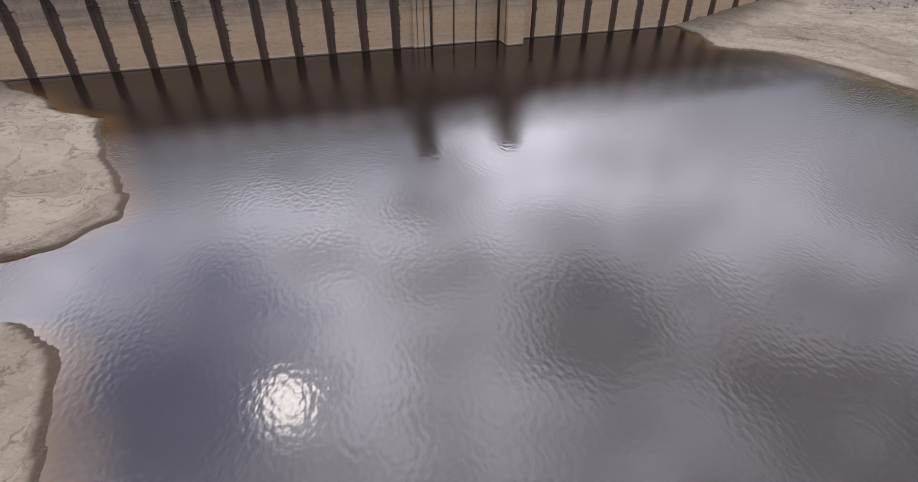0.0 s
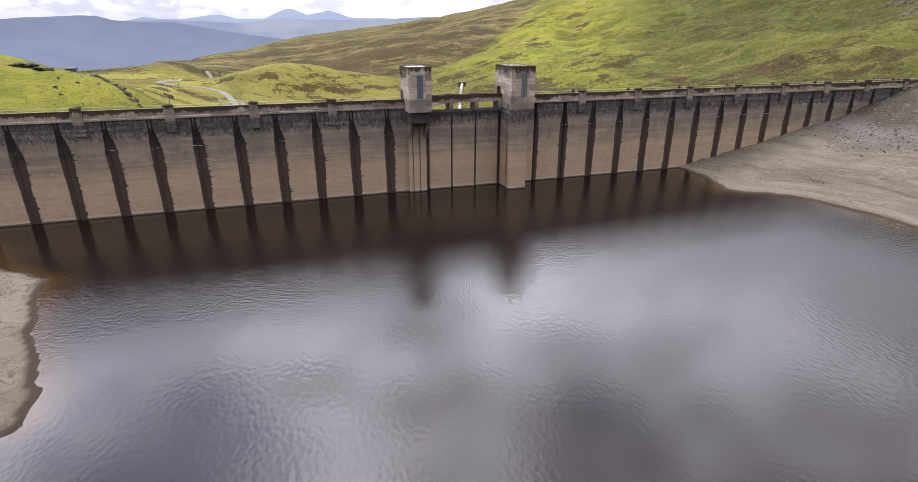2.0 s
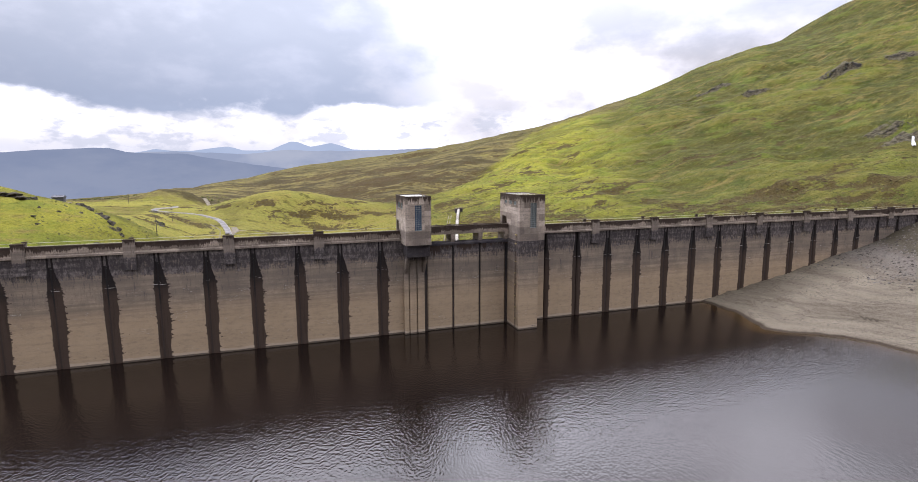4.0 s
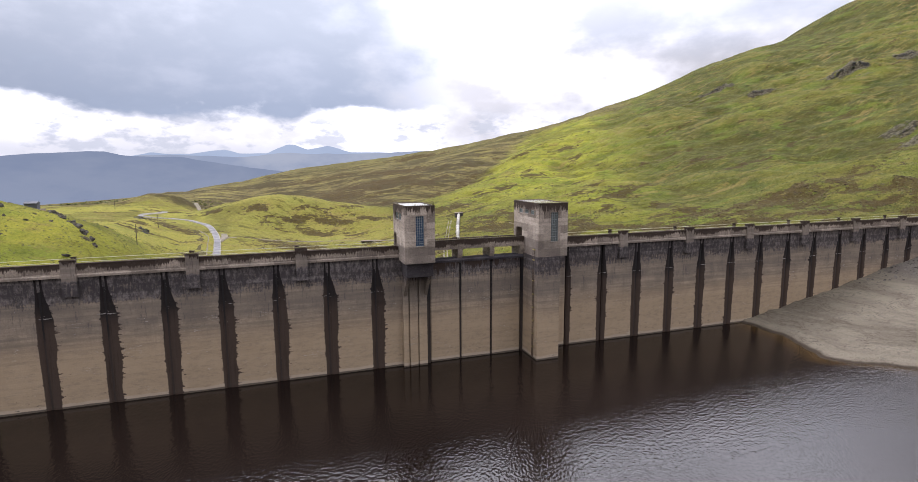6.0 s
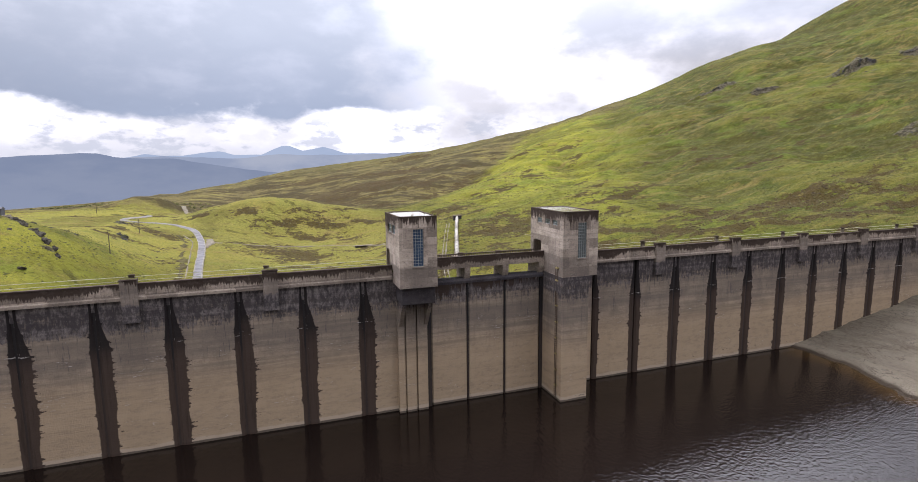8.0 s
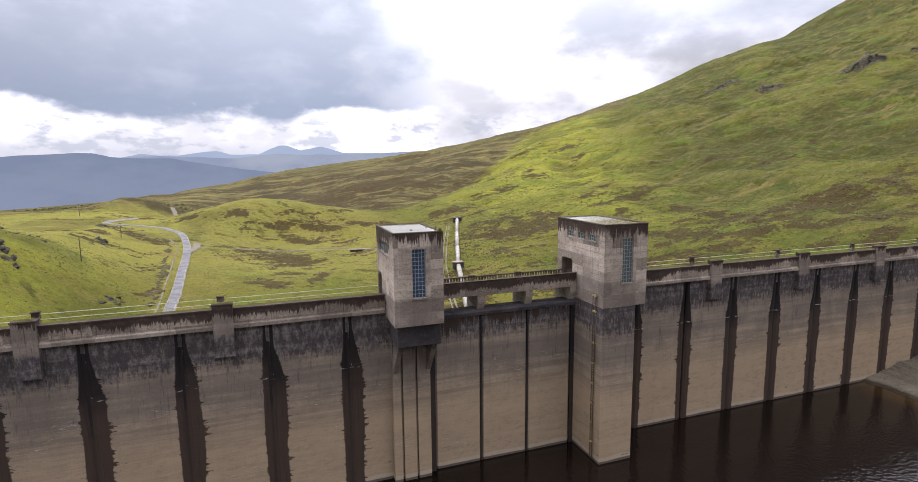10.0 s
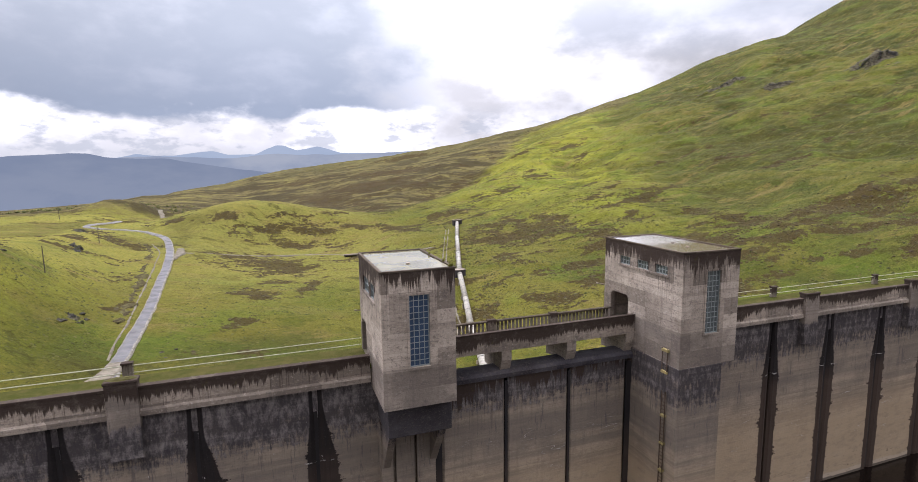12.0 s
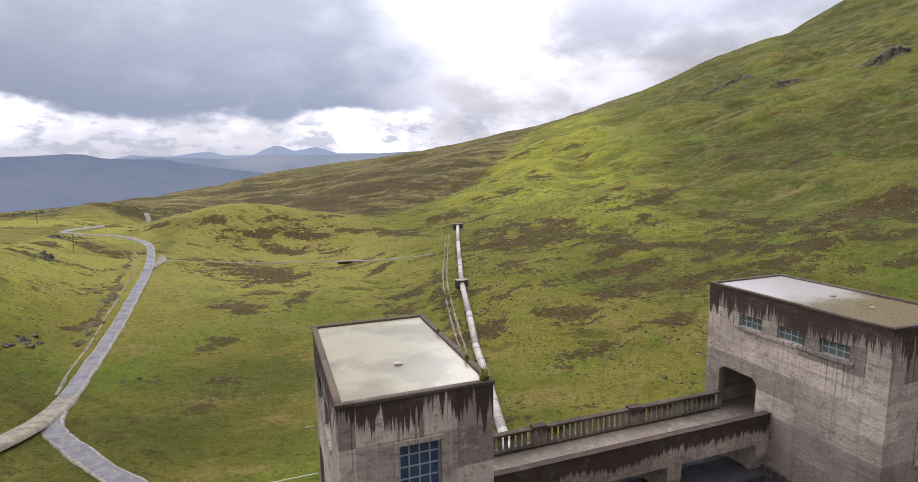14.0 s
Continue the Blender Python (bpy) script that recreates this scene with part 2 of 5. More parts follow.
            slow = node(nt, "ShaderNodeTexNoise", Vector=node(nt, "ShaderNodeCombineXYZ", n0=0.0, n1=maths(nt, "MULTIPLY", seed, 91.0), n2=maths(nt, "MULTIPLY", z, 0.25)).outputs[0], Scale=1.0, Detail=3.0).outputs[0]
            spikes = maths(nt, "POWER", maths(nt, "MULTIPLY", maths(nt, "MAXIMUM", maths(nt, "SUBTRACT", teeth, 0.46), 0.0), 5.0), 2.2)
            grow = maths(nt, "MULTIPLY", ramp(nt, maths(nt, "ADD", z, off(nt, slow, 4.0)), 17.2, 12.2), ramp(nt, z, -1.0, 10.0, 0.78, 1.0))
            wide = maths(nt, "ADD", 0.06, maths(nt, "MULTIPLY", grow, maths(nt, "ADD", maths(nt, "ADD", 0.32, maths(nt, "MULTIPLY", slow, 0.75)), maths(nt, "MULTIPLY", spikes, 0.85))))
            west = ramp(nt, x, 50.0, 40.0)
            seep = mix(nt, ramp(nt, maths(nt, "ADD", z, off(nt, slow, 9.0)), 14.5, 10.5), (0.017, 0.0145, 0.0145), (0.052, 0.0365, 0.029))
            seep = mix(nt, ramp(nt, runs, 0.50, 0.66, 0, 0.6), seep, (0.024, 0.0175, 0.015))
            seep = mix(nt, ramp(nt, grit, 0.60, 0.72, 0, 0.35), seep, (0.10, 0.085, 0.075))
            for sign, amount in ((1, maths(nt, "ADD", maths(nt, "MULTIPLY", west, 0.5), 0.72)), (-1, maths(nt, "SUBTRACT", 0.68, maths(nt, "MULTIPLY", west, 0.28)))):
                d = maths(nt, "ADD", maths(nt, "MULTIPLY", ox, float(sign)), 3.76 - 0.42)
                hit = ramp(nt, maths(nt, "SUBTRACT", d, maths(nt, "MULTIPLY", wide, amount)), 0.07, -0.03)
                c = mix(nt, maths(nt, "MULTIPLY", hit, 0.97), c, seep)
            lime = noise_of(nt, own, 1.0, 4, 0.65, (9.0, 9.0, 0.35))
            edge = maths(nt, "ABSOLUTE", ox)
            c = mix(nt, maths(nt, "MULTIPLY", ramp(nt, lime, 0.69, 0.72, 0, 0.8), maths(nt, "MULTIPLY", ramp(nt, edge, 2.6, 3.0), ramp(nt, z, 7.0, 11.0))), c, (0.42, 0.40, 0.37))
            # lime along a leaking lift
            seam = maths(nt, "ABSOLUTE", maths(nt, "ADD", maths(nt, "SUBTRACT", z, 12.9), off(nt, patch, 0.9)))
            c = mix(nt, maths(nt, "MULTIPLY", ramp(nt, seam, 0.07, 0.03, 0, 0.75), maths(nt, "MULTIPLY", ramp(nt, blot, 0.50, 0.56), ramp(nt, maths(nt, "ADD", edge, off(nt, patch, 4.0)), 2.3, 3.0))), c, (0.44, 0.42, 0.39))
            spots = noise_of(nt, own, 1.0, 3, 0.7, (5.0, 5.0, 1.8))
            c = mix(nt, maths(nt, "MULTIPLY", ramp(nt, spots, 0.70, 0.74, 0, 0.8), ramp(nt, z, 8.0, 12.0)), c, (0.46, 0.44, 0.41))
        if base is not None:
            low = ramp(nt, maths(nt, "ADD", z, off(nt, blot, 0.25)), base + 0.04, base - 0.04)
            c = mix(nt, maths(nt, "MULTIPLY", low, ramp(nt, patch, 0.35, 0.6, 0.3, 0.6)), c, (0.135, 0.112, 0.095))
        if drip is not None:
            slow = noise_of(nt, p, 0.42, 3, 0.6, (1, 1, 0.05))
            comb = noise_of(nt, p, 1.0, 5, 0.75, (4.2, 4.2, 0.10))
            panel = node(nt, "ShaderNodeTexWhiteNoise", noise_dimensions="1D", W=maths(nt, "FLOOR", maths(nt, "DIVIDE", maths(nt, "ADD", x, y), 3.72))).outputs[0]
            edge = maths(nt, "ADD", maths(nt, "ADD", z, off(nt, panel, reach * 0.9, 0.42)), maths(nt, "ADD", off(nt, comb, reach * 3.4), off(nt, slow, reach * 3.2)))
            stain = ramp(nt, edge, drip - 0.14, drip + 0.10)
            thread = noise_of(nt, p, 1.0, 4, 0.7, (7.5, 7.5, 0.05))
            long = maths(nt, "MULTIPLY", ramp(nt, thread, 0.56, 0.64, 0, 0.7), ramp(nt, maths(nt, "ADD", z, off(nt, slow, reach * 4.0)), drip - reach * 2.6, drip - reach * 0.4))
            stain = maths(nt, "MAXIMUM", stain, long)
            stain = maths(nt, "MULTIPLY", stain, ramp(nt, blot, 0.66, 0.5, 0.72, 0.95))
            c = mix(nt, stain, c, (0.040, 0.028, 0.022))
            moss = maths(nt, "MULTIPLY", stain, ramp(nt, noise_of(nt, p, 2.5, 5, 0.65), 0.60, 0.72))
            c = mix(nt, maths(nt, "MULTIPLY", moss, 0.45), c, (0.085, 0.075, 0.02))
        return c

    def relief(nt):
        p = place(nt)
        return maths(nt, "ADD", noise_of(nt, p, 6.0, 6, 0.7), maths(nt, "MULTIPLY", noise_of(nt, p, 1.0, 4, 0.65, (0.2, 0.2, 6.0)), 0.8))
    return shader(name, colour, 0.9, relief, 0.6, 0.06, specular=0.1)


FACE = concrete("dam_face", algae=True, joints=True, wear=0.65)
PIER_FACE = concrete("tower_foot", algae=True, wear=0.75)
OVERFLOW = concrete("overflow_face", algae=True, drip=16.3, reach=1.5, wear=0.75)
# besides stain, the drip here paints in the shade below the corbel
GUIDE = concrete("gate_guide", algae=True, drip=15.2, reach=1.5, wear=0.75)
PARAPET = concrete("parapet_concrete", drip=19.42, reach=0.62, light=(0.40, 0.33, 0.265), dark=(0.26, 0.215, 0.17), lifts=2.7)
PARAPET_PIER = concrete("pier_concrete", algae=True, tide_top=17.75, drip=20.05, reach=0.8, light=(0.40, 0.33, 0.265), dark=(0.26, 0.215, 0.17), lifts=2.4)
TOWER = concrete("tower_concrete", drip=25.5, reach=1.4, base=20.5, light=(0.50, 0.42, 0.34), dark=(0.34, 0.285, 0.23), lifts=1.27, wear=1.0)
BRIDGE = concrete("bridge_concrete", drip=19.72, reach=0.5, light=(0.40, 0.33, 0.265), dark=(0.26, 0.215, 0.17), lifts=2.7)
PLAIN = concrete("plain_concrete", light=(0.36, 0.30, 0.24), dark=(0.24, 0.20, 0.16), lifts=3.0)
CREST_ROAD = shader("mossy_roadway", lambda nt: mix(nt, ramp(nt, noise_of(nt, place(nt), 0.9, 6, 0.7), 0.36, 0.64), (0.046, 0.052, 0.012), (0.075, 0.066, 0.022)), 1.0, lambda nt: noise_of(nt, place(nt), 5.0, 6, 0.75), 0.8, 0.1, specular=0.02)
DECK = concrete("deck_concrete", light=(0.19, 0.16, 0.125), dark=(0.115, 0.096, 0.075), lifts=50.0, wear=0.5)
LICHEN = concrete("lichened_concrete", drip=20.2, reach=0.5, light=(0.20, 0.175, 0.135), dark=(0.12, 0.10, 0.08), lifts=9.0, wear=0.6)
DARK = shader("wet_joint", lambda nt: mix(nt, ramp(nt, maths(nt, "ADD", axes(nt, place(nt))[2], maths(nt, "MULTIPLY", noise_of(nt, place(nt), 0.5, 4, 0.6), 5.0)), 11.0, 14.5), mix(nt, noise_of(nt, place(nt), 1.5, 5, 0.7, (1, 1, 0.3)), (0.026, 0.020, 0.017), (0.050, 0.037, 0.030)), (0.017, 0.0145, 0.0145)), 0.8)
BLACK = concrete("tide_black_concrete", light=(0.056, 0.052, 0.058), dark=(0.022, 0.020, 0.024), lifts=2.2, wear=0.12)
GLASS = shader("window_glass", lambda nt: mix(nt, noise_of(nt, place(nt), 1.2, 3), (0.02, 0.03, 0.05), (0.05, 0.09, 0.16)), 0.08, specular=0.8)
GREY_GLASS = shader("dusty_window_glass", lambda nt: mix(nt, noise_of(nt, place(nt), 1.2, 3), (0.05, 0.06, 0.062), (0.12, 0.135, 0.13)), 0.15, specular=0.6)
STEEL = shader("painted_window_bar", lambda nt: mix(nt, noise_of(nt, place(nt), 9, 4), (0.26, 0.29, 0.285), (0.16, 0.185, 0.18)), 0.6)
RAIL = shader("galvanised_rail", lambda nt: mix(nt, noise_of(nt, place(nt), 4, 4), (0.44, 0.43, 0.31), (0.28, 0.27, 0.19)), 0.6)
RUST = shader("rusty_ladder", lambda nt: mix(nt, noise_of(nt, place(nt), 7, 4), (0.10, 0.06, 0.035), (0.04, 0.03, 0.025)), 0.7)
YELLOW = shader("faded_yellow_paint", lambda nt: mix(nt, noise_of(nt, place(nt), 6, 4), (0.42, 0.34, 0.12), (0.20, 0.165, 0.09)), 0.7)
PIPE = shader("pipe_paint", lambda nt: mix(nt, ramp(nt, noise_of(nt, place(nt), 0.8, 6, 0.7), 0.35, 0.75), (0.31, 0.285, 0.235), (0.17, 0.155, 0.125)), 0.6)
COLLAR = shader("pipe_collar_paint", lambda nt: mix(nt, noise_of(nt, place(nt), 2, 4), (0.25, 0.235, 0.20), (0.15, 0.14, 0.12)), 0.6)
WOOD = shader("tarred_pole", lambda nt: mix(nt, noise_of(nt, place(nt), 5, 4), (0.10, 0.08, 0.06), (0.05, 0.04, 0.03)), 0.85)
MOSS = shader("moss", lambda nt: mix(nt, noise_of(nt, place(nt), 5, 6, 0.7), (0.085, 0.078, 0.016), (0.030, 0.024, 0.012)), 1.0)
STONE = shader("grey_rock", lambda nt: mix(nt, ramp(nt, noise_of(nt, place(nt), 0.9, 8, 0.7), 0.35, 0.7), (0.026, 0.023, 0.018), (0.11, 0.10, 0.082)), 1.0, lambda nt: noise_of(nt, place(nt), 2.2, 8, 0.7), 0.8, 0.4, specular=0.04)
SHINGLE = shader("shore_stone", lambda nt: mix(nt, node(nt, "ShaderNodeNewGeometry").outputs["Random Per Island"], (0.045, 0.040, 0.034), (0.175, 0.160, 0.138)), 0.95, specular=0.05)
HEATHER = shader("heather", lambda nt: mix(nt, node(nt, "ShaderNodeNewGeometry").outputs["Random Per Island"], (0.045, 0.030, 0.018), (0.085, 0.075, 0.028)), 1.0)
TUFT = shader("rough_grass", lambda nt: mix(nt, node(nt, "ShaderNodeNewGeometry").outputs["Random Per Island"], (0.042, 0.048, 0.013), (0.12, 0.115, 0.034)), 1.0)
def road_colour(nt):
    p = place(nt)
    worn = mix(nt, ramp(nt, noise_of(nt, p, 0.6, 7, 0.72), 0.40, 0.64), (0.060, 0.056, 0.058), (0.125, 0.117, 0.110))
    grit = mix(nt, ramp(nt, noise_of(nt, p, 1.3, 6, 0.75), 0.40, 0.60), (0.23, 0.205, 0.165), (0.10, 0.09, 0.06))
    across = node(nt, "ShaderNodeAttribute")
    across.attribute_name = "across"
    return mix(nt, ramp(nt, maths(nt, "ADD", across.outputs["Fac"], maths(nt, "MULTIPLY", maths(nt, "SUBTRACT", noise_of(nt, p, 0.8, 5, 0.7), 0.5), 0.5)), 0.76, 0.88), worn, grit)


ASPHALT = shader("wet_worn_road", road_colour, lambda nt: ramp(nt, noise_of(nt, place(nt), 0.30, 5, 0.65), 0.42, 0.60, 0.42, 0.66), lambda nt: noise_of(nt, place(nt), 5.0, 6, 0.7), 0.35, 0.02, specular=0.25)
GRAVEL = shader("gravel_track", lambda nt: mix(nt, ramp(nt, noise_of(nt, place(nt), 0.6, 7, 0.7), 0.35, 0.7), (0.12, 0.104, 0.075), (0.215, 0.19, 0.15)), 1.0, specular=0.05)
SOIL = shader("bare_soil", lambda nt: mix(nt, ramp(nt, noise_of(nt, place(nt), 0.7, 8, 0.75), 0.40, 0.60), (0.040, 0.030, 0.018), (0.095, 0.085, 0.036)), 1.0, specular=0.03)
ROOF = shader("flooded_roof", lambda nt: mix(nt, ramp(nt, noise_of(nt, place(nt), 0.4, 5), 0.4, 0.65), (0.20, 0.19, 0.16), (0.32, 0.31, 0.28)), 0.8)
SHALLOW = shader("rain_water", lambda nt: mix(nt, ramp(nt, noise_of(nt, place(nt), 0.35, 4), 0.42, 0.6), (0.235, 0.215, 0.145), (0.16, 0.145, 0.095)), 0.03, specular=0.5, ior=1.33)
# the pale end has the sky's reflection put into its base colour
BROWN_POOL = shader("sky_toned_mossy_rain_water", lambda nt: mix(nt, ramp(nt, maths(nt, "ADD", axes(nt, place(nt))[1], maths(nt, "MULTIPLY", noise_of(nt, place(nt), 0.5, 5), 4.0)), 130.2, 127.6), (0.29, 0.275, 0.26), (0.12, 0.095, 0.058)), 0.09, specular=0.6, ior=1.45)
SHED = shader("dark_corrugated_sheet", lambda nt: mix(nt, noise_of(nt, place(nt), 1.0, 4), (0.06, 0.065, 0.075), (0.11, 0.11, 0.12)), 0.7)


def ground_colour(nt):
    p = place(nt)
    x, y, z = axes(nt, p)
    u = maths(nt, "ADD", x, maths(nt, "MULTIPLY", y, 0.15))
    broad, mid = noise_of(nt, p, 0.013, 4, 0.55), noise_of(nt, p, 0.06, 6, 0.65)
    small, tiny = noise_of(nt, p, 0.40, 6, 0.72), noise_of(nt, p, 2.2, 4, 0.75)
    grass = mix(nt, ramp(nt, mid, 0.36, 0.64), (0.062, 0.080, 0.013), (0.108, 0.108, 0.024))
    grass = mix(nt, ramp(nt, broad, 0.42, 0.6, 0, 0.7), grass, (0.145, 0.135, 0.034))
    # sward on the open hillside, darkened in colour for the cloud shade on it
    hill = ramp(nt, maths(nt, "ADD", u, maths(nt, "MULTIPLY", broad, 130.0)), 210.0, 330.0)
    shaded_sward = mix(nt, ramp(nt, mid, 0.36, 0.64), (0.040, 0.056, 0.013), (0.096, 0.100, 0.030))
    grass = mix(nt, maths(nt, "MULTIPLY", hill, 0.9), grass, shaded_sward)
    # deeper cloud shade towards the right of the hill, painted as darker turf
    cloud_shade = maths(nt, "MULTIPLY", ramp(nt, maths(nt, "ADD", maths(nt, "SUBTRACT", x, maths(nt, "MULTIPLY", y, 0.45)), maths(nt, "MULTIPLY", mid, 140.0)), 180.0, 290.0), 0.7)
    grass = mix(nt, cloud_shade, grass, mix(nt, ramp(nt, mid, 0.36, 0.64), (0.030, 0.042, 0.011), (0.070, 0.066, 0.022)))
    # yellow-green spur, with the sunlight on it put into its colour
    spread = maths(nt, "ADD", maths(nt, "SUBTRACT", x, maths(nt, "MULTIPLY", y, 0.62)), maths(nt, "MULTIPLY", mid, 130.0))
    sunlit_spur = maths(nt, "MULTIPLY", ramp(nt, spread, 150.0, 20.0), ramp(nt, maths(nt, "ADD", u, maths(nt, "MULTIPLY", mid, 120.0)), 240.0, 330.0))
    grass = mix(nt, maths(nt, "MULTIPLY", sunlit_spur, 0.75), grass, (0.25, 0.27, 0.038))
    west = ramp(nt, maths(nt, "ADD", x, maths(nt, "MULTIPLY", mid, 60.0)), 10.0, -35.0)
    grass = mix(nt, maths(nt, "MULTIPLY", west, 0.8), grass, (0.215, 0.225, 0.040))
    fresh = ramp(nt, noise_of(nt, p, 0.028, 5, 0.6), 0.50, 0.62, 0, 0.65)
    grass = mix(nt, fresh, grass, (0.088, 0.128, 0.022))
    # dry pale grass on the valley floor
    floor = maths(nt, "MULTIPLY", maths(nt, "MULTIPLY", ramp(nt, maths(nt, "ADD", y, maths(nt, "MULTIPLY", mid, 100.0)), 330.0, 400.0), ramp(nt, y, 560.0, 480.0)), ramp(nt, maths(nt, "ADD", x, maths(nt, "MULTIPLY", mid, 70.0)), 150.0, 100.0))
    grass = mix(nt, maths(nt, "MULTIPLY", floor, 0.6), grass, (0.225, 0.215, 0.070))
    # yellower on the rises, darker in the hollows
    rise = node(nt, "ShaderNodeAttribute")
    rise.attribute_name = "rise"
    grass = mix(nt, ramp(nt, rise.outputs["Fac"], 0.0, 0.45, 0, 0.4), grass, (0.135, 0.138, 0.034))
    grass = mix(nt, ramp(nt, rise.outputs["Fac"], -0.05, -0.45, 0, 0.55), grass, (0.045, 0.050, 0.014))
    cluster = ramp(nt, noise_of(nt, p, 0.017, 4, 0.6), 0.47, 0.60, 0.12, 1.0)
    # tan bents and mat-grass in loose patches
    straw = noise_of(nt, p, 0.075, 7, 0.72, (0.6, 1.4, 1.0))
    grass = mix(nt, maths(nt, "MULTIPLY", ramp(nt, straw, 0.50, 0.64), ramp(nt, broad, 0.42, 0.58, 0.30, 0.75)), grass, (0.168, 0.135, 0.062))
    slant = noise_of(nt, node(nt, "ShaderNodeVectorRotate", Vector=p, Angle=0.75).outputs[0], 0.11, 7, 0.74, (0.5, 1.4, 1.0))
    grass = mix(nt, maths(nt, "MULTIPLY", ramp(nt, slant, 0.54, 0.60, 0, 0.72), cluster), grass, (0.046, 0.046, 0.014))
    grass = mix(nt, ramp(nt, small, 0.50, 0.66, 0, 0.6), grass, scaled(nt, grass, 0.5))
    crisp = noise_of(nt, p, 0.9, 8, 0.8)
    grass = mix(nt, maths(nt, "MULTIPLY", ramp(nt, crisp, 0.53, 0.61, 0, 0.75), ramp(nt, mid, 0.42, 0.60, 0.35, 1.0)), grass, scaled(nt, grass, 0.40))
    grass = mix(nt, ramp(nt, crisp, 0.46, 0.36, 0, 0.7), grass, node(nt, "ShaderNodeVectorMath", operation="MULTIPLY", n0=grass, n1=(1.55, 1.45, 1.5)).outputs[0])
    grass = mix(nt, ramp(nt, tiny, 0.52, 0.70, 0, 0.85), grass, scaled(nt, grass, 0.40))
    grass = mix(nt, ramp(nt, tiny, 0.44, 0.30, 0, 0.7), grass, node(nt, "ShaderNodeVectorMath", operation="MULTIPLY", n0=grass, n1=(1.6, 1.5, 1.5)).outputs[0])
    # tufts in loose flocks on the open hill
    flock = noise_of(nt, p, 0.24, 5, 0.75, (0.7, 1.3, 1.0))
    open_hill = ramp(nt, u, 150.0, 260.0)
    grass = mix(nt, maths(nt, "MULTIPLY", maths(nt, "MULTIPLY", ramp(nt, flock, 0.55, 0.60, 0, 0.8), cluster), open_hill), grass, (0.040, 0.040, 0.013))
    grass = mix(nt, maths(nt, "MULTIPLY", ramp(nt, flock, 0.46, 0.38, 0, 0.35), open_hill), grass, (0.17, 0.175, 0.046))
    # terraces and sheep paths along the slope
    lines = noise_of(nt, node(nt, "ShaderNodeCombineXYZ", n0=maths(nt, "MULTIPLY", y, 0.010), n1=maths(nt, "MULTIPLY", x, 0.006), n2=maths(nt, "MULTIPLY", z, 0.22)).outputs[0], 1.0, 7, 0.72)
    grass = mix(nt, maths(nt, "MULTIPLY", ramp(nt, lines, 0.54, 0.60), ramp(nt, u, 190.0, 300.0, 0.0, 0.30)), grass, (0.05, 0.04, 0.016))
    # moor far down the valley
    beyond = maths(nt, "SUBTRACT", maths(nt, "ADD", y, maths(nt, "MULTIPLY", maths(nt, "SUBTRACT", mid, 0.5), 110.0)), maths(nt, "MULTIPLY", x, 1.286))
    ridge = maths(nt, "ADD", maths(nt, "ADD", y, maths(nt, "MULTIPLY", x, 0.4)), maths(nt, "ADD", maths(nt, "MULTIPLY", maths(nt, "SUBTRACT", mid, 0.5), 120.0), ramp(nt, x, 540.0, 640.0, -660.0, -1100.0)))
    moor = maths(nt, "MULTIPLY", ramp(nt, maths(nt, "ADD", y, maths(nt, "MULTIPLY", mid, 90.0)), 545.0, 600.0), ramp(nt, maths(nt, "MAXIMUM", beyond, ridge), 295.0, 350.0))
    streak = noise_of(nt, node(nt, "ShaderNodeVectorRotate", Vector=p, Angle=0.6).outputs[0], 0.026, 9, 0.72, (0.45, 1.7, 1))
    peat = noise_of(nt, p, 0.012, 8, 0.72, (1.0, 1.2, 1))
    dark_moor = maths(nt, "ADD", maths(nt, "MULTIPLY", streak, 0.65), maths(nt, "MULTIPLY", peat, 0.35))
    moor_c = mix(nt, ramp(nt, dark_moor, 0.47, 0.53), (0.042, 0.034, 0.021), (0.112, 0.096, 0.050))
    moor_c = mix(nt, ramp(nt, dark_moor, 0.545, 0.585, 0, 0.65), moor_c, (0.185, 0.178, 0.062))
    moor_c = mix(nt, ramp(nt, maths(nt, "ADD", y, maths(nt, "MULTIPLY", x, 0.5)), 950.0, 1150.0, 0, 0.6), moor_c, (0.115, 0.110, 0.052))
    grain = noise_of(nt, p, 0.11, 6, 0.75, (0.7, 1.3, 1.0))
    moor_c = mix(nt, ramp(nt, grain, 0.52, 0.60, 0, 0.7), moor_c, (0.040, 0.032, 0.018))
    c = mix(nt, maths(nt, "MULTIPLY", moor, 0.94), grass, moor_c)
    # heather, in drifts with ragged edges
    here = node(nt, "ShaderNodeAttribute")
    here.attribute_name = "heath"
    ragged = maths(nt, "ADD", here.outputs["Fac"], maths(nt, "ADD", maths(nt, "MULTIPLY", maths(nt, "SUBTRACT", small, 0.5), 1.15), maths(nt, "MULTIPLY", maths(nt, "SUBTRACT", noise_of(nt, p, 0.13, 4, 0.6), 0.5), 0.3)))
    brown = mix(nt, ramp(nt, tiny, 0.35, 0.65), (0.026, 0.019, 0.010), (0.070, 0.050, 0.024))
    brown = mix(nt, ramp(nt, mid, 0.5, 0.62, 0, 0.4), brown, (0.066, 0.058, 0.020))
    c = mix(nt, ramp(nt, ragged, 0.13, 0.27, 0, 0.90), c, brown)
    # bare rock
    bare = node(nt, "ShaderNodeAttribute")
    bare.attribute_name = "crag"
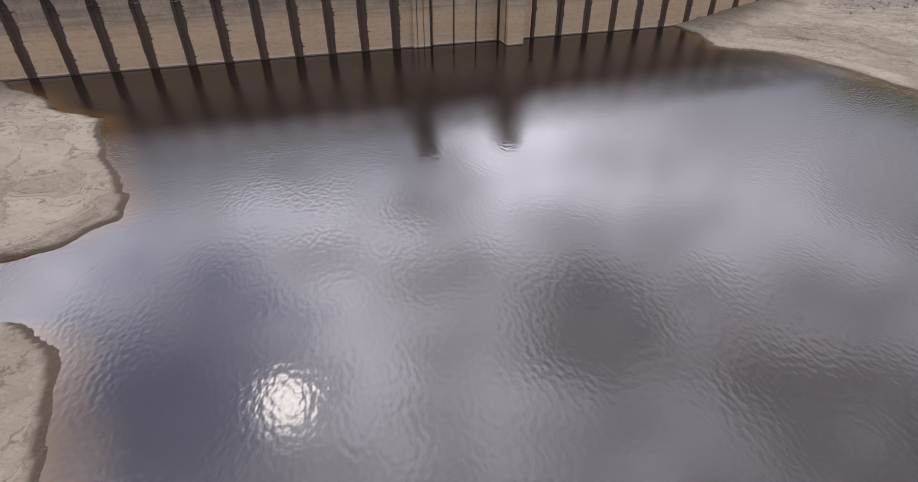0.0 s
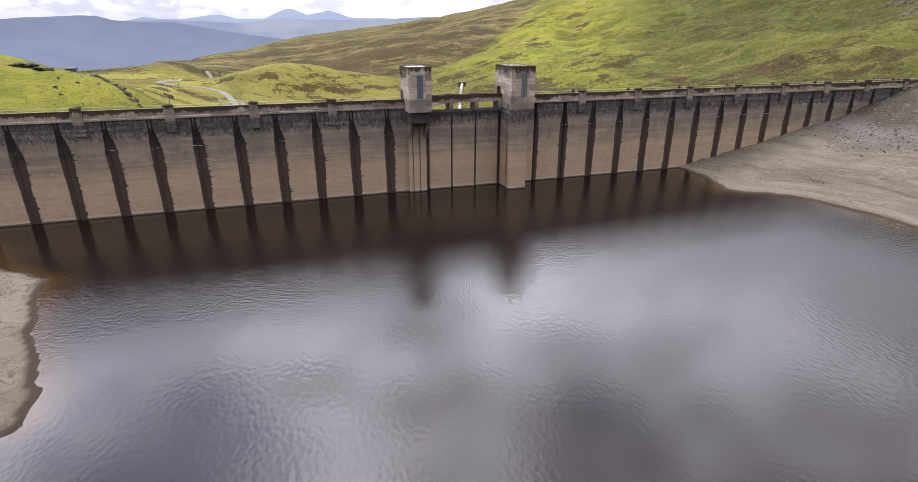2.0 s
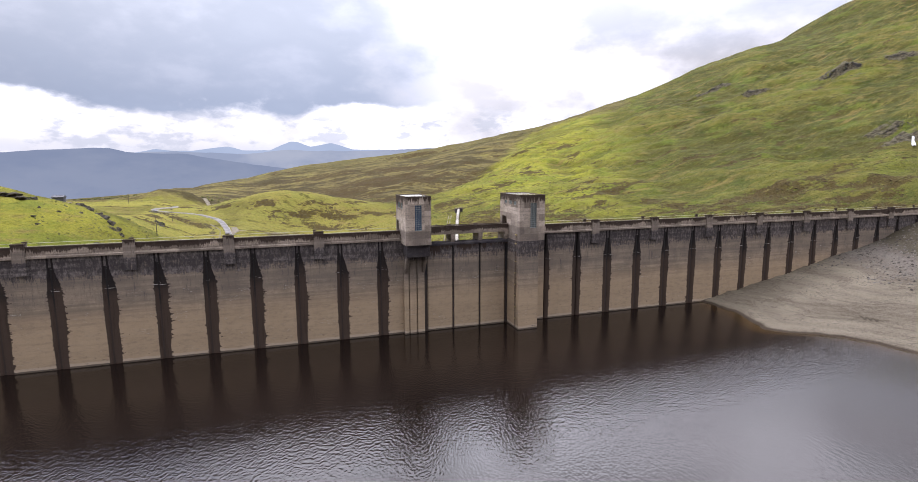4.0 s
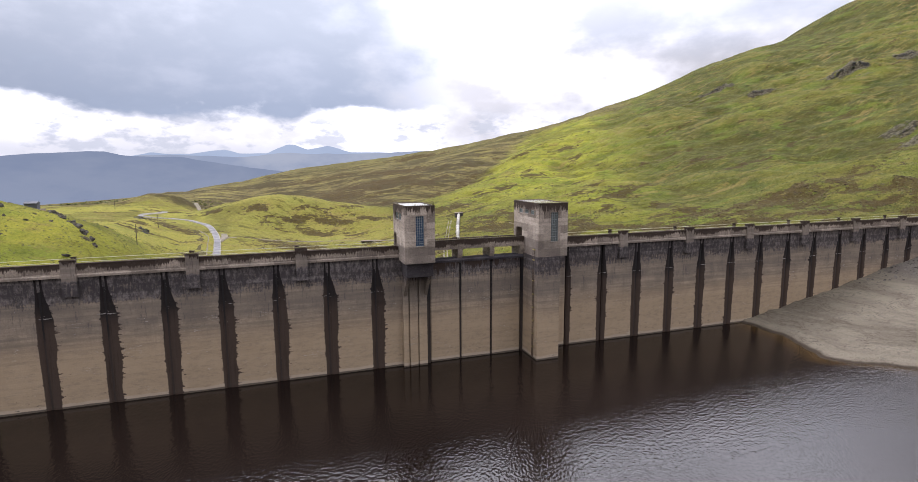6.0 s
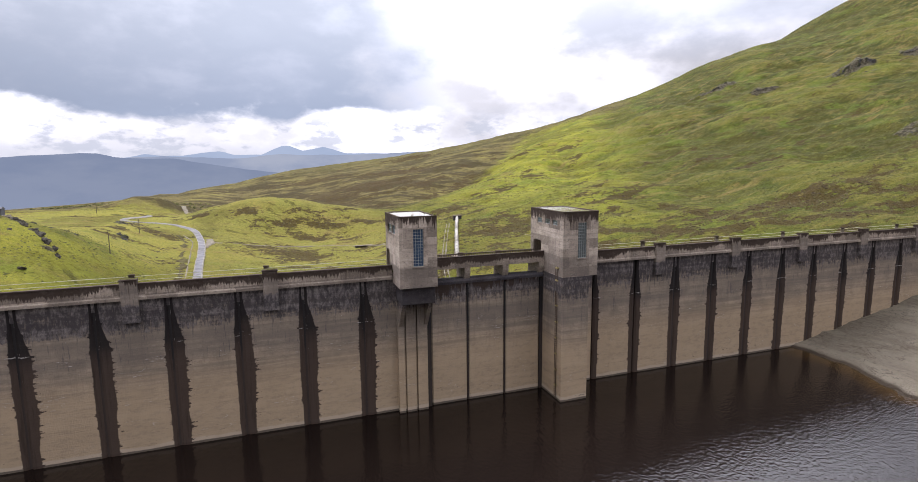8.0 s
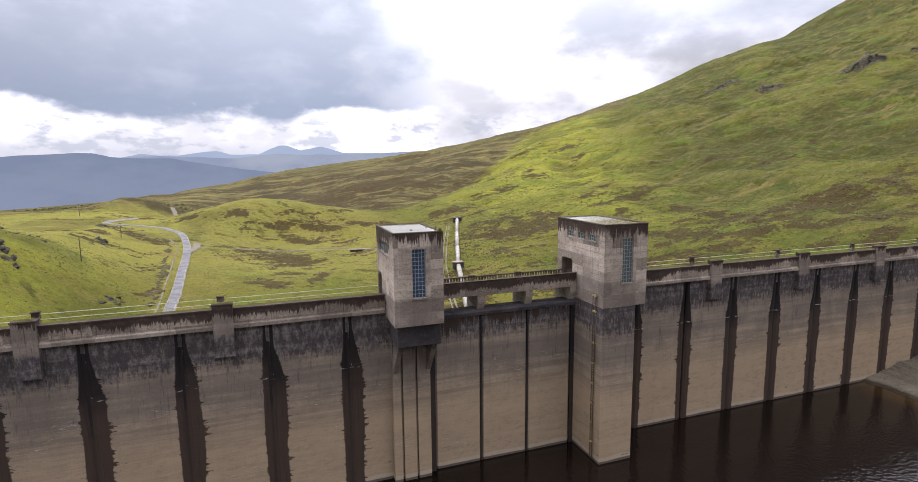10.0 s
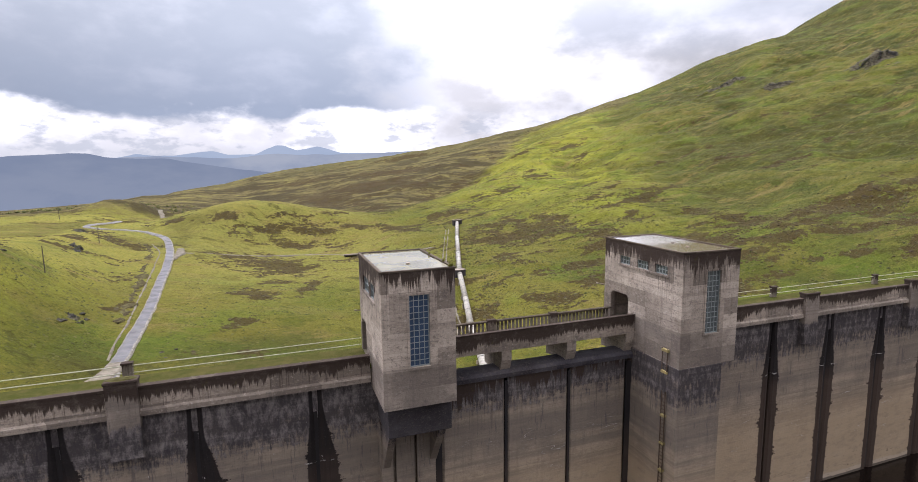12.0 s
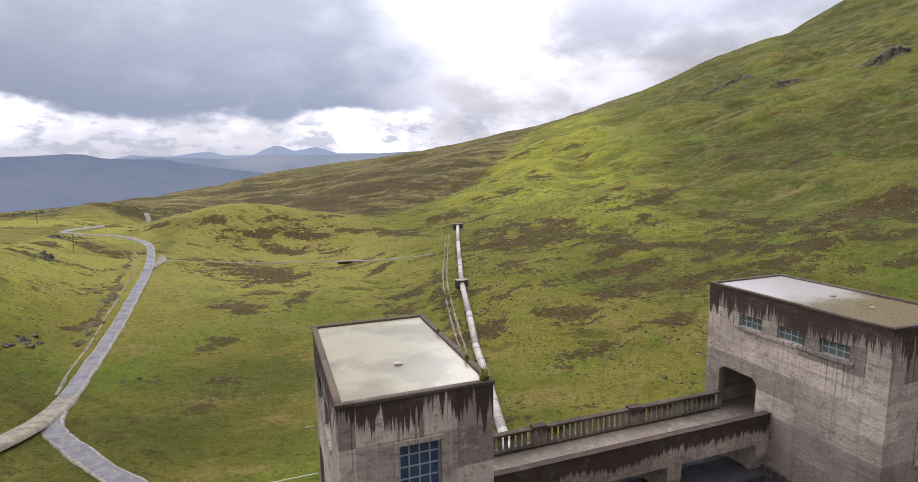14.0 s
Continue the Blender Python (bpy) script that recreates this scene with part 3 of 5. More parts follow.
    rock = mix(nt, ramp(nt, noise_of(nt, p, 0.5, 7, 0.75), 0.38, 0.62), (0.026, 0.024, 0.022), (0.115, 0.108, 0.100))
    c = mix(nt, ramp(nt, maths(nt, "ADD", bare.outputs["Fac"], maths(nt, "MULTIPLY", maths(nt, "SUBTRACT", small, 0.5), 0.6)), 0.10, 0.24), c, rock)
    # bare silt and shingle on the water side of the dam
    silt = ramp(nt, y, 129.6, 129.0)
    sweep = noise_of(nt, node(nt, "ShaderNodeCombineXYZ", n0=maths(nt, "MULTIPLY", x, 0.03), n1=maths(nt, "MULTIPLY", y, 0.05), n2=maths(nt, "MULTIPLY", z, 1.1)).outputs[0], 1.0, 6, 0.6)
    sand = mix(nt, ramp(nt, sweep, 0.38, 0.62), (0.190, 0.164, 0.122), (0.134, 0.114, 0.084))
    sand = mix(nt, ramp(nt, noise_of(nt, p, 0.8, 6, 0.72), 0.52, 0.72, 0, 0.6), sand, (0.095, 0.08, 0.062))
    swirl = maths(nt, "ABSOLUTE", maths(nt, "SUBTRACT", maths(nt, "FRACT", maths(nt, "MULTIPLY", sweep, 16.0)), 0.5))
    sand = mix(nt, maths(nt, "MULTIPLY", ramp(nt, swirl, 0.36, 0.48, 0, 0.75), ramp(nt, noise_of(nt, p, 0.12, 5, 0.7), 0.42, 0.56)), sand, (0.072, 0.060, 0.045))
    strata = maths(nt, "ABSOLUTE", maths(nt, "SUBTRACT", maths(nt, "FRACT", maths(nt, "ADD", maths(nt, "MULTIPLY", z, 1.3), maths(nt, "MULTIPLY", noise_of(nt, p, 0.10, 5, 0.6), 2.2))), 0.5))
    sand = mix(nt, maths(nt, "MULTIPLY", ramp(nt, strata, 0.38, 0.49, 0, 0.6), maths(nt, "MULTIPLY", ramp(nt, small, 0.40, 0.56), ramp(nt, x, 60.0, 40.0))), sand, (0.085, 0.070, 0.052))
    sand = mix(nt, maths(nt, "MULTIPLY", ramp(nt, swirl, 0.16, 0.04, 0, 0.4), ramp(nt, tiny, 0.4, 0.6)), sand, (0.20, 0.175, 0.14))
    sand = mix(nt, ramp(nt, z, 6.5, 10.0, 0, 0.7), sand, (0.120, 0.106, 0.095))
    sand = mix(nt, ramp(nt, maths(nt, "ADD", z, maths(nt, "MULTIPLY", mid, 6.0)), 13.0, 15.0, 0, 0.8), sand, (0.055, 0.046, 0.026))
    # steep ledge faces get a dark colour that paints in their shade
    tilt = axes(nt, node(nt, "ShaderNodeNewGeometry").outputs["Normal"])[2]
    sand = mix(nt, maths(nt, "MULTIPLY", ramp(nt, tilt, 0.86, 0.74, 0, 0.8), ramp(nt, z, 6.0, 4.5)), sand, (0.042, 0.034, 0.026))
    sand = mix(nt, ramp(nt, z, 0.46, 0.16), sand, (0.052, 0.040, 0.028))
    c = node(nt, "ShaderNodeVectorMath", operation="MULTIPLY", n0=c, n1=(1.00, 0.94, 0.66)).outputs[0]
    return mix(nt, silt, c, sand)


def ground_relief(nt):
    p = place(nt)
    return maths(nt, "ADD", maths(nt, "MULTIPLY", noise_of(nt, p, 0.35, 7, 0.72), 2.2), noise_of(nt, p, 1.7, 5, 0.7))


GROUND = shader("moor_grass_and_silt", ground_colour, 1.0, ground_relief, 0.8, 0.9, specular=0.1)


def water_colour(nt):
    deep = node(nt, "ShaderNodeAttribute")
    deep.attribute_name = "depth"
    c = mix(nt, ramp(nt, noise_of(nt, place(nt), 0.03, 4), 0.35, 0.65), (0.0062, 0.0040, 0.0031), (0.0092, 0.0060, 0.0046))
    c = mix(nt, ramp(nt, deep.outputs["Fac"], 4.5, 0.5), c, (0.028, 0.0155, 0.005))
    return mix(nt, ramp(nt, deep.outputs["Fac"], 1.2, 0.0), c, (0.040, 0.023, 0.009))


def water_relief(nt):
    p = place(nt)
    x, y, z = axes(nt, p)
    swell = noise_of(nt, p, 2.1, 0, 0.4, (1.0, 0.62, 1.0))
    chop = noise_of(nt, node(nt, "ShaderNodeVectorRotate", Vector=p, Angle=0.35).outputs[0], 3.5, 1, 0.45, (1.0, 0.6, 1.0))
    patch = noise_of(nt, p, 0.03, 3, 0.5)
    gust = ramp(nt, patch, 0.38, 0.62, 0.25, 0.85)
    # a breeze ruffles a strip well off the dam; the water close under the wall stays calm
    wander = maths(nt, "MULTIPLY", maths(nt, "SUBTRACT", patch, 0.5), 30.0)
    off_wall = maths(nt, "SUBTRACT", maths(nt, "ADD", y, wander), maths(nt, "MULTIPLY", maths(nt, "MAXIMUM", maths(nt, "SUBTRACT", x, 40.0), 0.0), 0.14))
    strip = maths(nt, "MULTIPLY", ramp(nt, off_wall, 66.0, 88.0), ramp(nt, off_wall, 116.0, 103.0))
    return maths(nt, "ADD", maths(nt, "MULTIPLY", swell, gust), maths(nt, "MULTIPLY", chop, maths(nt, "ADD", maths(nt, "MULTIPLY", strip, 2.7), 0.24)))


WATER = shader("peaty_water", water_colour, 0.10, water_relief, 0.14, 0.16, specular=0.5, ior=1.33)


# ---- building helpers ----
def part(name, bm, material, parent=None, label=""):
    """Links a bmesh as one mesh object, under parent if there is one."""
    mesh = bpy.data.meshes.new(name)
    bmesh.ops.recalc_face_normals(bm, faces=bm.faces)
    bm.to_mesh(mesh)
    bm.free()
    return link(name, mesh, material, parent, label)


def link(name, mesh, material, parent=None, label=""):
    if material and not mesh.materials:
        mesh.materials.append(material)
    ob = new(name, mesh)
    if parent:
        ob.parent = parent
        ob.matrix_parent_inverse = parent.matrix_world.inverted() if parent.parent is None and parent.type != "EMPTY" else Matrix()
    if label:
        tagged(ob, label)
    return ob


def thing(name, label, category, group="", kind=""):
    return tagged(new(name), label, category, group, kind)


def box(bm, x0, x1, y0, y1, z0, z1, bevel=0.0):
    v = [bm.verts.new((x, y, z)) for x in (x0, x1) for y in (y0, y1) for z in (z0, z1)]
    f = [bm.faces.new([v[i] for i in q]) for q in ((0, 1, 3, 2), (4, 6, 7, 5), (0, 4, 5, 1), (2, 3, 7, 6), (0, 2, 6, 4), (1, 5, 7, 3))]
    if bevel:
        edges = list({e for q in f for e in q.edges})
        bmesh.ops.bevel(bm, geom=edges, offset=bevel, segments=1, affect="EDGES", profile=0.5)
    return bm


def boxed(*size, bevel=0.0):
    return box(bmesh.new(), *size, bevel=bevel)


def prism(bm, outline, lo, hi, axis="z"):
    """The outline (pairs) drawn out from lo to hi along the axis."""
    def at(a, b, c):
        return {"z": (a, b, c), "x": (c, a, b), "y": (a, c, b)}[axis]
    bottom, top = [bm.verts.new(at(a, b, lo)) for a, b in outline], [bm.verts.new(at(a, b, hi)) for a, b in outline]
    bm.faces.new(bottom), bm.faces.new(top[::-1])
    for i in range(len(outline)):
        j = (i + 1) % len(outline)
        bm.faces.new((bottom[i], bottom[j], top[j], top[i]))
    return bm


def tube(bm, a, b, r, sides=8):
    a, b = Vector(a), Vector(b)
    turn = (b - a).to_track_quat("Z", "Y").to_matrix().to_4x4()
    bmesh.ops.create_cone(bm, cap_ends=True, segments=sides, radius1=r, radius2=r, depth=(b - a).length, matrix=Matrix.Translation((a + b) / 2) @ turn)
    return bm


def pierced(bm, axis, at, thick, a0, a1, z0, z1, holes):
    """A wall in the plane axis=at, from a0 to a1, with rectangular holes (a0, a1, z0, z1) through it."""
    cuts_a = sorted({a0, a1, *[v for h in holes for v in h[:2]]})
    cuts_z = sorted({z0, z1, *[v for h in holes for v in h[2:]]})
    for i in range(len(cuts_a) - 1):
        for k in range(len(cuts_z) - 1):
            ca, cz = (cuts_a[i] + cuts_a[i + 1]) / 2, (cuts_z[k] + cuts_z[k + 1]) / 2
            if any(h[0] < ca < h[1] and h[2] < cz < h[3] for h in holes):
                continue
            if axis == "y":
                box(bm, cuts_a[i], cuts_a[i + 1], at, at + thick, cuts_z[k], cuts_z[k + 1])
            else:
                box(bm, at, at + thick, cuts_a[i], cuts_a[i + 1], cuts_z[k], cuts_z[k + 1])
    seen = {}
    for f in bm.faces:
        seen.setdefault(tuple(round(v, 3) for v in f.calc_center_median()), []).append(f)
    bmesh.ops.delete(bm, geom=[f for q in seen.values() if len(q) > 1 for f in q], context="FACES_ONLY")
    bmesh.ops.remove_doubles(bm, verts=bm.verts, dist=0.001)
    return bm


# ---- lie of the land ----
def lattice(ix, iy, seed):
    a = np.sin(ix * 127.1 + iy * 311.7 + seed * 74.7) * 43758.5453
    return a - np.floor(a)


def value_noise(x, y, seed=0):
    ix, iy = np.floor(x), np.floor(y)
    fx, fy = x - ix, y - iy
    fx, fy = fx * fx * fx * (fx * (fx * 6 - 15) + 10), fy * fy * fy * (fy * (fy * 6 - 15) + 10)
    a, b = lattice(ix, iy, seed), lattice(ix + 1, iy, seed)
    c, d = lattice(ix, iy + 1, seed), lattice(ix + 1, iy + 1, seed)
    return (a + (b - a) * fx) * (1 - fy) + (c + (d - c) * fx) * fy - 0.5


def fractal(x, y, octaves=5, seed=0):
    total, gain = 0.0, 1.0
    for k in range(octaves):
        total = total + gain * value_noise(x + 17.3 * k, y - 9.1 * k, seed + k)
        x, y, gain = (x * 1.6 - y * 1.2) * 1.02, (x * 1.2 + y * 1.6) * 1.02, gain * 0.5
    return total


def smooth(a, b, v):
    t = np.clip((v - a) / (b - a), 0, 1)
    return t * t * (3 - 2 * t)


def bump(x, y, cx, cy, rx, ry, height, turn=0.0):
    c, s = math.cos(turn), math.sin(turn)
    u, v = (x - cx) * c + (y - cy) * s, -(x - cx) * s + (y - cy) * c
    return height * np.exp(-(u / rx) ** 2 - (v / ry) ** 2)


DAM_Y = 127.7
# the bank's edge at each y, left and right of the pool
LEFT_BANK = ([15, 28, 34, 40, 44.5, 46.3, 48, 52, 56, 57.5, 59, 63, 68, 82, 90, 98.7, 107, 115, 122, 130],
             [-18, -20.3, -21.7, -23.3, -26, -29, -45, -60, -46, -33, -26.7, -23.2, -22.8, -27.8, -29.6, -32, -41, -45, -52, -57])
RIGHT_BANK = ([20, 50, 68, 83, 90, 98, 101, 104, 107, 111, 116, 118.5, 123, 130], [108, 111, 111.2, 110, 109.3, 106, 103, 98.5, 96.4, 97.8, 99.8, 100.6, 100, 100.5])
RISE = ([-400, -120, -40, -10, 14, 20, 35, 60, 89, 122, 139, 165, 192, 250, 331, 376, 520, 662, 800, 950, 1100, 1300, 2600],
        [2, 2, 2, 0, -8, -10.5, -11.5, -15.5, -18.5, -18, -14, -9, -5, 7.5, 22, 33, 76, 124, 171, 216, 268, 345, 590])


def downstream(x, y):
    u = x + 0.15 * y
    w = fractal(x / 160, y / 160, 3, 11)
    h = np.interp(u + 14 * w, *RISE)
    h = h + bump(x, y, -118, 285, 50, 60, 25) + bump(x, y, -62, 262, 26, 40, 9)
    h = h + bump(x, y, 18, 490, 62, 45, 28) + bump(x, y, -75, 560, 32, 30, 13) + bump(x, y, -40, 400, 60, 60, 4)
    h = h + bump(x, y, 190, 1080, 300, 260, 15) + bump(x, y, -20, 1130, 190, 200, 15) - 28 * smooth(520, 950, y) * smooth(-60, -220, x)
    far = y - np.where(x < 500, 1190 - 0.72 * x, 830 - 0.06 * (x - 500))
    h = h + bump(x, y, 1080, 760, 170, 260, 38) + bump(x, y, 730, 805, 70, 190, 11) + bump(x, y, 820, 812, 70, 160, 10) + bump(x, y, 1045, 815, 70, 160, 5) - np.clip(far, 0, 1e5) ** 1.35 * 0.05 - 120 * smooth(900, 2200, np.hypot(x - 300, y - 300))
    # a gully parts the near spur from the moor behind it
    beyond = y - 1.286 * x
    gully = smooth(480, 600, y) * smooth(860, 680, y)
    h = h + gully * (6 * np.exp(-((beyond - 215) / 70) ** 2) - 11 * np.exp(-((beyond - 345) / 65) ** 2))
    slope = smooth(100, 420, u)
    h = h + (3 + 9 * slope) * (1 - 0.65 * smooth(620, 820, y)) * fractal(x / 75, y / 75, 5, 3) + 3.0 * slope * (1 - 0.6 * smooth(620, 820, y)) * fractal(x / 22, y / 26, 4, 5)
    h = h + scarps(x, y)[0] + (1.0 + 2.0 * smooth(200, 400, x)) * smooth(0.05, 0.3, craggy(x, y)) * (0.4 + fractal(x / 5, y / 5, 3, 53))
    return h + 0.5 * fractal(x / 6, y / 6, 3, 8)


# broken cliffs on the hillside: foot, half-length and height
CRAG_SITES = [(580, 636, 20, 11), (538, 527, 17, 9), (584, 458, 17, 19), (402, 280, 13, 8), (374, 257, 8, 6), (640, 440, 14, 10)]


def scarps(x, y):
    """Height that the cliffs add to the slope, and how bare the ground is."""
    high, bare = 0.0, -1.0
    ragged = fractal(x / 14, y / 14, 4, 57)
    for cx, cy, half, tall in CRAG_SITES:
        s = (x - cx) * 0.74 + (y - cy) * 0.67 + 9 * ragged
        a = (-(x - cx) * 0.67 + (y - cy) * 0.74) / half
        high = high + 0.40 * tall * smooth(-2.2, 2.6, s) * smooth(55, 5, s) * np.exp(-a ** 2)
        bare = np.maximum(bare, 0.58 - 0.42 * np.hypot(a, (s - 2) / (3.0 + 0.75 * tall)))
    return high, bare


def craggy(x, y):
    """Where bare rock breaks through the hillside."""
    out = -1.0
    out = np.maximum(out, scarps(x, y)[1])
    for cx, cy, spread in ((-59, 361, 3.5), (-71, 410, 4.5), (-29, 257, 2.6), (-86, 267, 4.0), (-60, 262, 3.0), (-51, 250, 2.0)):
        out = np.maximum(out, 0.42 - 0.5 * np.hypot((x - cx) / spread, (y - cy) / spread))
    return out + 0.55 * fractal(x / 11, y / 11, 4, 51)


def upstream(x, y):
    left, right = np.interp(y, *LEFT_BANK) - x, x - np.interp(y, *RIGHT_BANK)
    left, right = left + 1.6 * fractal(x / 5, y / 5, 3, 21), right + 1.6 * fractal(x / 5, y / 5, 3, 22)
    wavy = fractal(x / 9, y / 9, 3, 31)

    def bank(s, steep):
        above = 0.35 * smooth(0, 1.1, s) + 0.3 * smooth(4.2, 4.8, s) + 0.35 * smooth(11.0, 11.9, s) + steep * np.clip(s, 0, 60) + 0.0006 * np.clip(s, 0, 60) ** 2 + 0.3 * np.clip(s - 60, 0, 1e4)
        return np.where(s > 0, above, np.maximum(-3.5, 0.1 * s))
    brink = x - 107.3 - 0.31 * (127.6 - y) + 1.1 * fractal(x / 9, y / 9, 3, 23)
    ledges = 0.45 * smooth(-0.25, 0.25, brink) + 0.2 * smooth(-0.2, 0.2, brink - 7.3) + 0.25 * smooth(-0.2, 0.2, brink - 3.4) * smooth(118, 106, y)
    h = np.maximum(bank(left, 0.05), bank(right, 0.15) - 0.65 * smooth(2, 12, right) + np.where(right > 0, ledges, 0))
    return h + np.where(h > 0, smooth(0, 3, h) * wavy * 0.8 + 0.06 * np.sin(h * 14 + 5 * wavy) * smooth(0.3, 1, h), 0)


def land(x, y):
    x, y = np.asarray(x, float), np.asarray(y, float)
    side = smooth(DAM_Y + 1.0, DAM_Y + 2.6, y)
    behind = smooth(0, -500, y) * 60 * smooth(60, 300, np.hypot(x - 40, y))
    return upstream(x, y) * (1 - side) + downstream(x, y) * side + behind


# drifts of heather: centre, half-length, half-width and the way they run in degrees
VALLEY_DRIFTS = [(27, 370, 20, 15, -36), (13, 310, 13, 5, -58), (35, 313, 10, 2.5, -105), (23, 330, 5, 6, 0), (13, 267, 6, 3, 65), (12, 223, 8, 2.4, 49), (13, 239, 6, 1.8, 7), (75, 351, 7, 4, 57), (85, 291, 21, 2.4, -103),
                 (-4, 463, 11, 4.6, 15), (18, 449, 16, 4, 8), (53, 448, 19, 4, -4), (37, 428, 21, 5, -14), (-54, 406, 18, 5, -40), (-24, 280, 7, 2.5, 75), (73, 449, 13, 3.5, -41), (100, 419, 22, 4, -64), (65, 476, 19, 5, 28)]
SLOPE_DRIFTS = [(152, 356, 19, 12, -29), (140, 332, 25, 12, -22), (164, 300, 16, 7, -76), (117, 304, 6, 8, -24), (163, 283, 18, 4, -27), (151, 268, 10, 6, -20), (133, 274, 8, 3, 4), (155, 247, 9, 3.5, -20), (113, 244, 8, 5, -10),
                (133, 222, 7, 2.8, -5), (189, 263, 6, 6, -45), (197, 319, 8, 3, 20), (228, 347, 27, 3.7, 15), (238, 348, 7, 6, 3), (217, 275, 5, 5, -3), (221, 297, 9, 3.3, -111), (335, 391, 11, 8, -10), (321, 337, 13, 6, 5), (129, 214, 3, 2.2, -35)]
BELT_DRIFTS = [(206, 268, 15, 3.2, -65), (220, 256, 12, 7, -36), (244, 253, 16, 6, 0), (262, 246, 9, 5, -20), (195, 238, 11, 3.3, -41), (214, 227, 13, 2.4, -31), (225, 224, 4, 3.3, -46), (180, 236, 10, 2.3, -36), (183, 224, 4, 2, -26),
               (192, 215, 4, 2.2, -24), (200, 209, 4, 2, -35), (217, 239, 8, 3, -24),
               (251, 241, 17, 4.5, -39), (268, 215, 15, 4.5, -52), (231, 215, 17, 4.5, -37), (258, 204, 12, 3, -39)]
MOOR_DRIFTS = [(78, 719, 60, 18, -71), (138, 723, 58, 30, -45), (179, 813, 56, 20, -46), (110, 541, 40, 7.6, -91), (89, 649, 40, 11, -62), (226, 649, 25, 7, 52), (139, 435, 14, 10, -2), (172, 601, 27, 6, 35), (243, 419, 11, 9, 9),
               (239, 508, 11, 7, 17), (336, 611, 17, 8, 20), (320, 559, 9, 8, -16), (299, 652, 10, 15, 10), (237, 947, 49, 15, -32), (72, 911, 45, 20, -29), (178, 662, 44, 10, 29)]


def heath(x, y):
    """How much heather grows at a place: over about 0.15 it has the ground to itself."""
    x, y = np.asarray(x, float), np.asarray(y, float)
    u = x + 0.15 * y
    n = fractal(x / 36 + 3, y / 17, 4, 41) * 0.5 + fractal(x / 11, y / 5, 5, 44) * 0.5
    zone = bump(u, y, 205, 300, 80, 120, 0.06) + bump(x, y, 255, 222, 65, 40, 0.22) + bump(x, y, 60, 430, 80, 50, 0.03) - 0.10 * smooth(300, 420, u) - 0.12 * smooth(260, 190, y) * smooth(95, 60, x) - 0.25 * smooth(345, 270, y) * smooth(70, 25, x)
    own = -1.0
    for cx, cy, long, short, turn in VALLEY_DRIFTS + SLOPE_DRIFTS + BELT_DRIFTS + MOOR_DRIFTS:
        c, s = math.cos(math.radians(turn)), math.sin(math.radians(turn))
        a, b = ((x - cx) * c + (y - cy) * s) / long, ((y - cy) * c - (x - cx) * s) / short
        own = np.maximum(own, 0.48 - 0.27 * np.hypot(a, b))
    return np.maximum(n + zone - 0.07, own + 0.50 * fractal(x / 8, y / 4.5, 5, 43)) - bump(x, y, 33, 478, 42, 20, 0.34)


# ---- ground and water ----
def steps(*stretches):
    """Grid lines: (start, end, spacing) stretches, one after the other."""
    out = []
    for a, b, d in stretches:
        out += list(np.linspace(a, b, max(1, round((b - a) / d)), endpoint=False))
    return np.array(out + [stretches[-1][1]])


def sheet(name, xs, ys, heights, material):
    nx, ny = len(xs), len(ys)
    gx, gy = np.meshgrid(xs, ys)
    co = np.stack([gx, gy, heights(gx, gy)], -1).reshape(-1, 3)
    i = (np.arange(ny - 1)[:, None] * nx + np.arange(nx - 1)[None]).ravel()
    quads = np.stack([i, i + 1, i + 1 + nx, i + nx], -1)
    mesh = bpy.data.meshes.new(name)
    mesh.from_pydata(co.tolist(), [], quads.tolist())
    mesh.polygons.foreach_set("use_smooth", [True] * len(quads))
    mesh.update()
    return link(name, mesh, material)


def far_out(a, b, n):
    """Lines that spread from a to b, wider and wider."""
    return a + (b - a) * (np.linspace(0, 1, n + 1)[1:] ** 2.2)


GX = np.concatenate([far_out(-170, -3500, 26)[::-1], steps((-170, -60, 2.2), (-60, -16, 0.7), (-16, 90, 2.4), (90, 124, 0.45), (124, 150, 0.9), (150, 420, 2.2), (420, 520, 3.2), (520, 640, 2.2), (640, 1000, 4.2)), far_out(1000, 3500, 24)])
GY = np.concatenate([far_out(14, -3000, 26)[::-1], steps((14, 128.4, 0.8), (128.4, 131, 0.65), (131, 300, 1.8), (300, 670, 2.2), (670, 1150, 4.2)), far_out(1150, 4200, 24)])
ground = tagged(sheet("ground", GX, GY, land, GROUND), "green moorland hillside with brown heather drifts and bare silt banks", "ground", kind="structure")

gx, gy = np.meshgrid(GX, GY)
ground.data.attributes.new("heath", "FLOAT", "POINT").data.foreach_set("value", heath(gx, gy).ravel())
ground.data.attributes.new("rise", "FLOAT", "POINT").data.foreach_set("value", (fractal(gx / 75, gy / 75, 5, 3) + 0.5 * fractal(gx / 22, gy / 26, 4, 5)).ravel())
ground.data.attributes.new("crag", "FLOAT", "POINT").data.foreach_set("value", craggy(gx, gy).ravel())

WX, WY = steps((-140, 200, 1.7)), steps((-500, 0, 10), (0, DAM_Y + 1.5, 1.3))
water = tagged(sheet("water", WX, WY, lambda x, y: 0 * x, WATER), "dark peaty reservoir water with light ripples", "water", kind="structure")
depth = water.data.attributes.new("depth", "FLOAT", "POINT")
gx, gy = np.meshgrid(WX, WY)
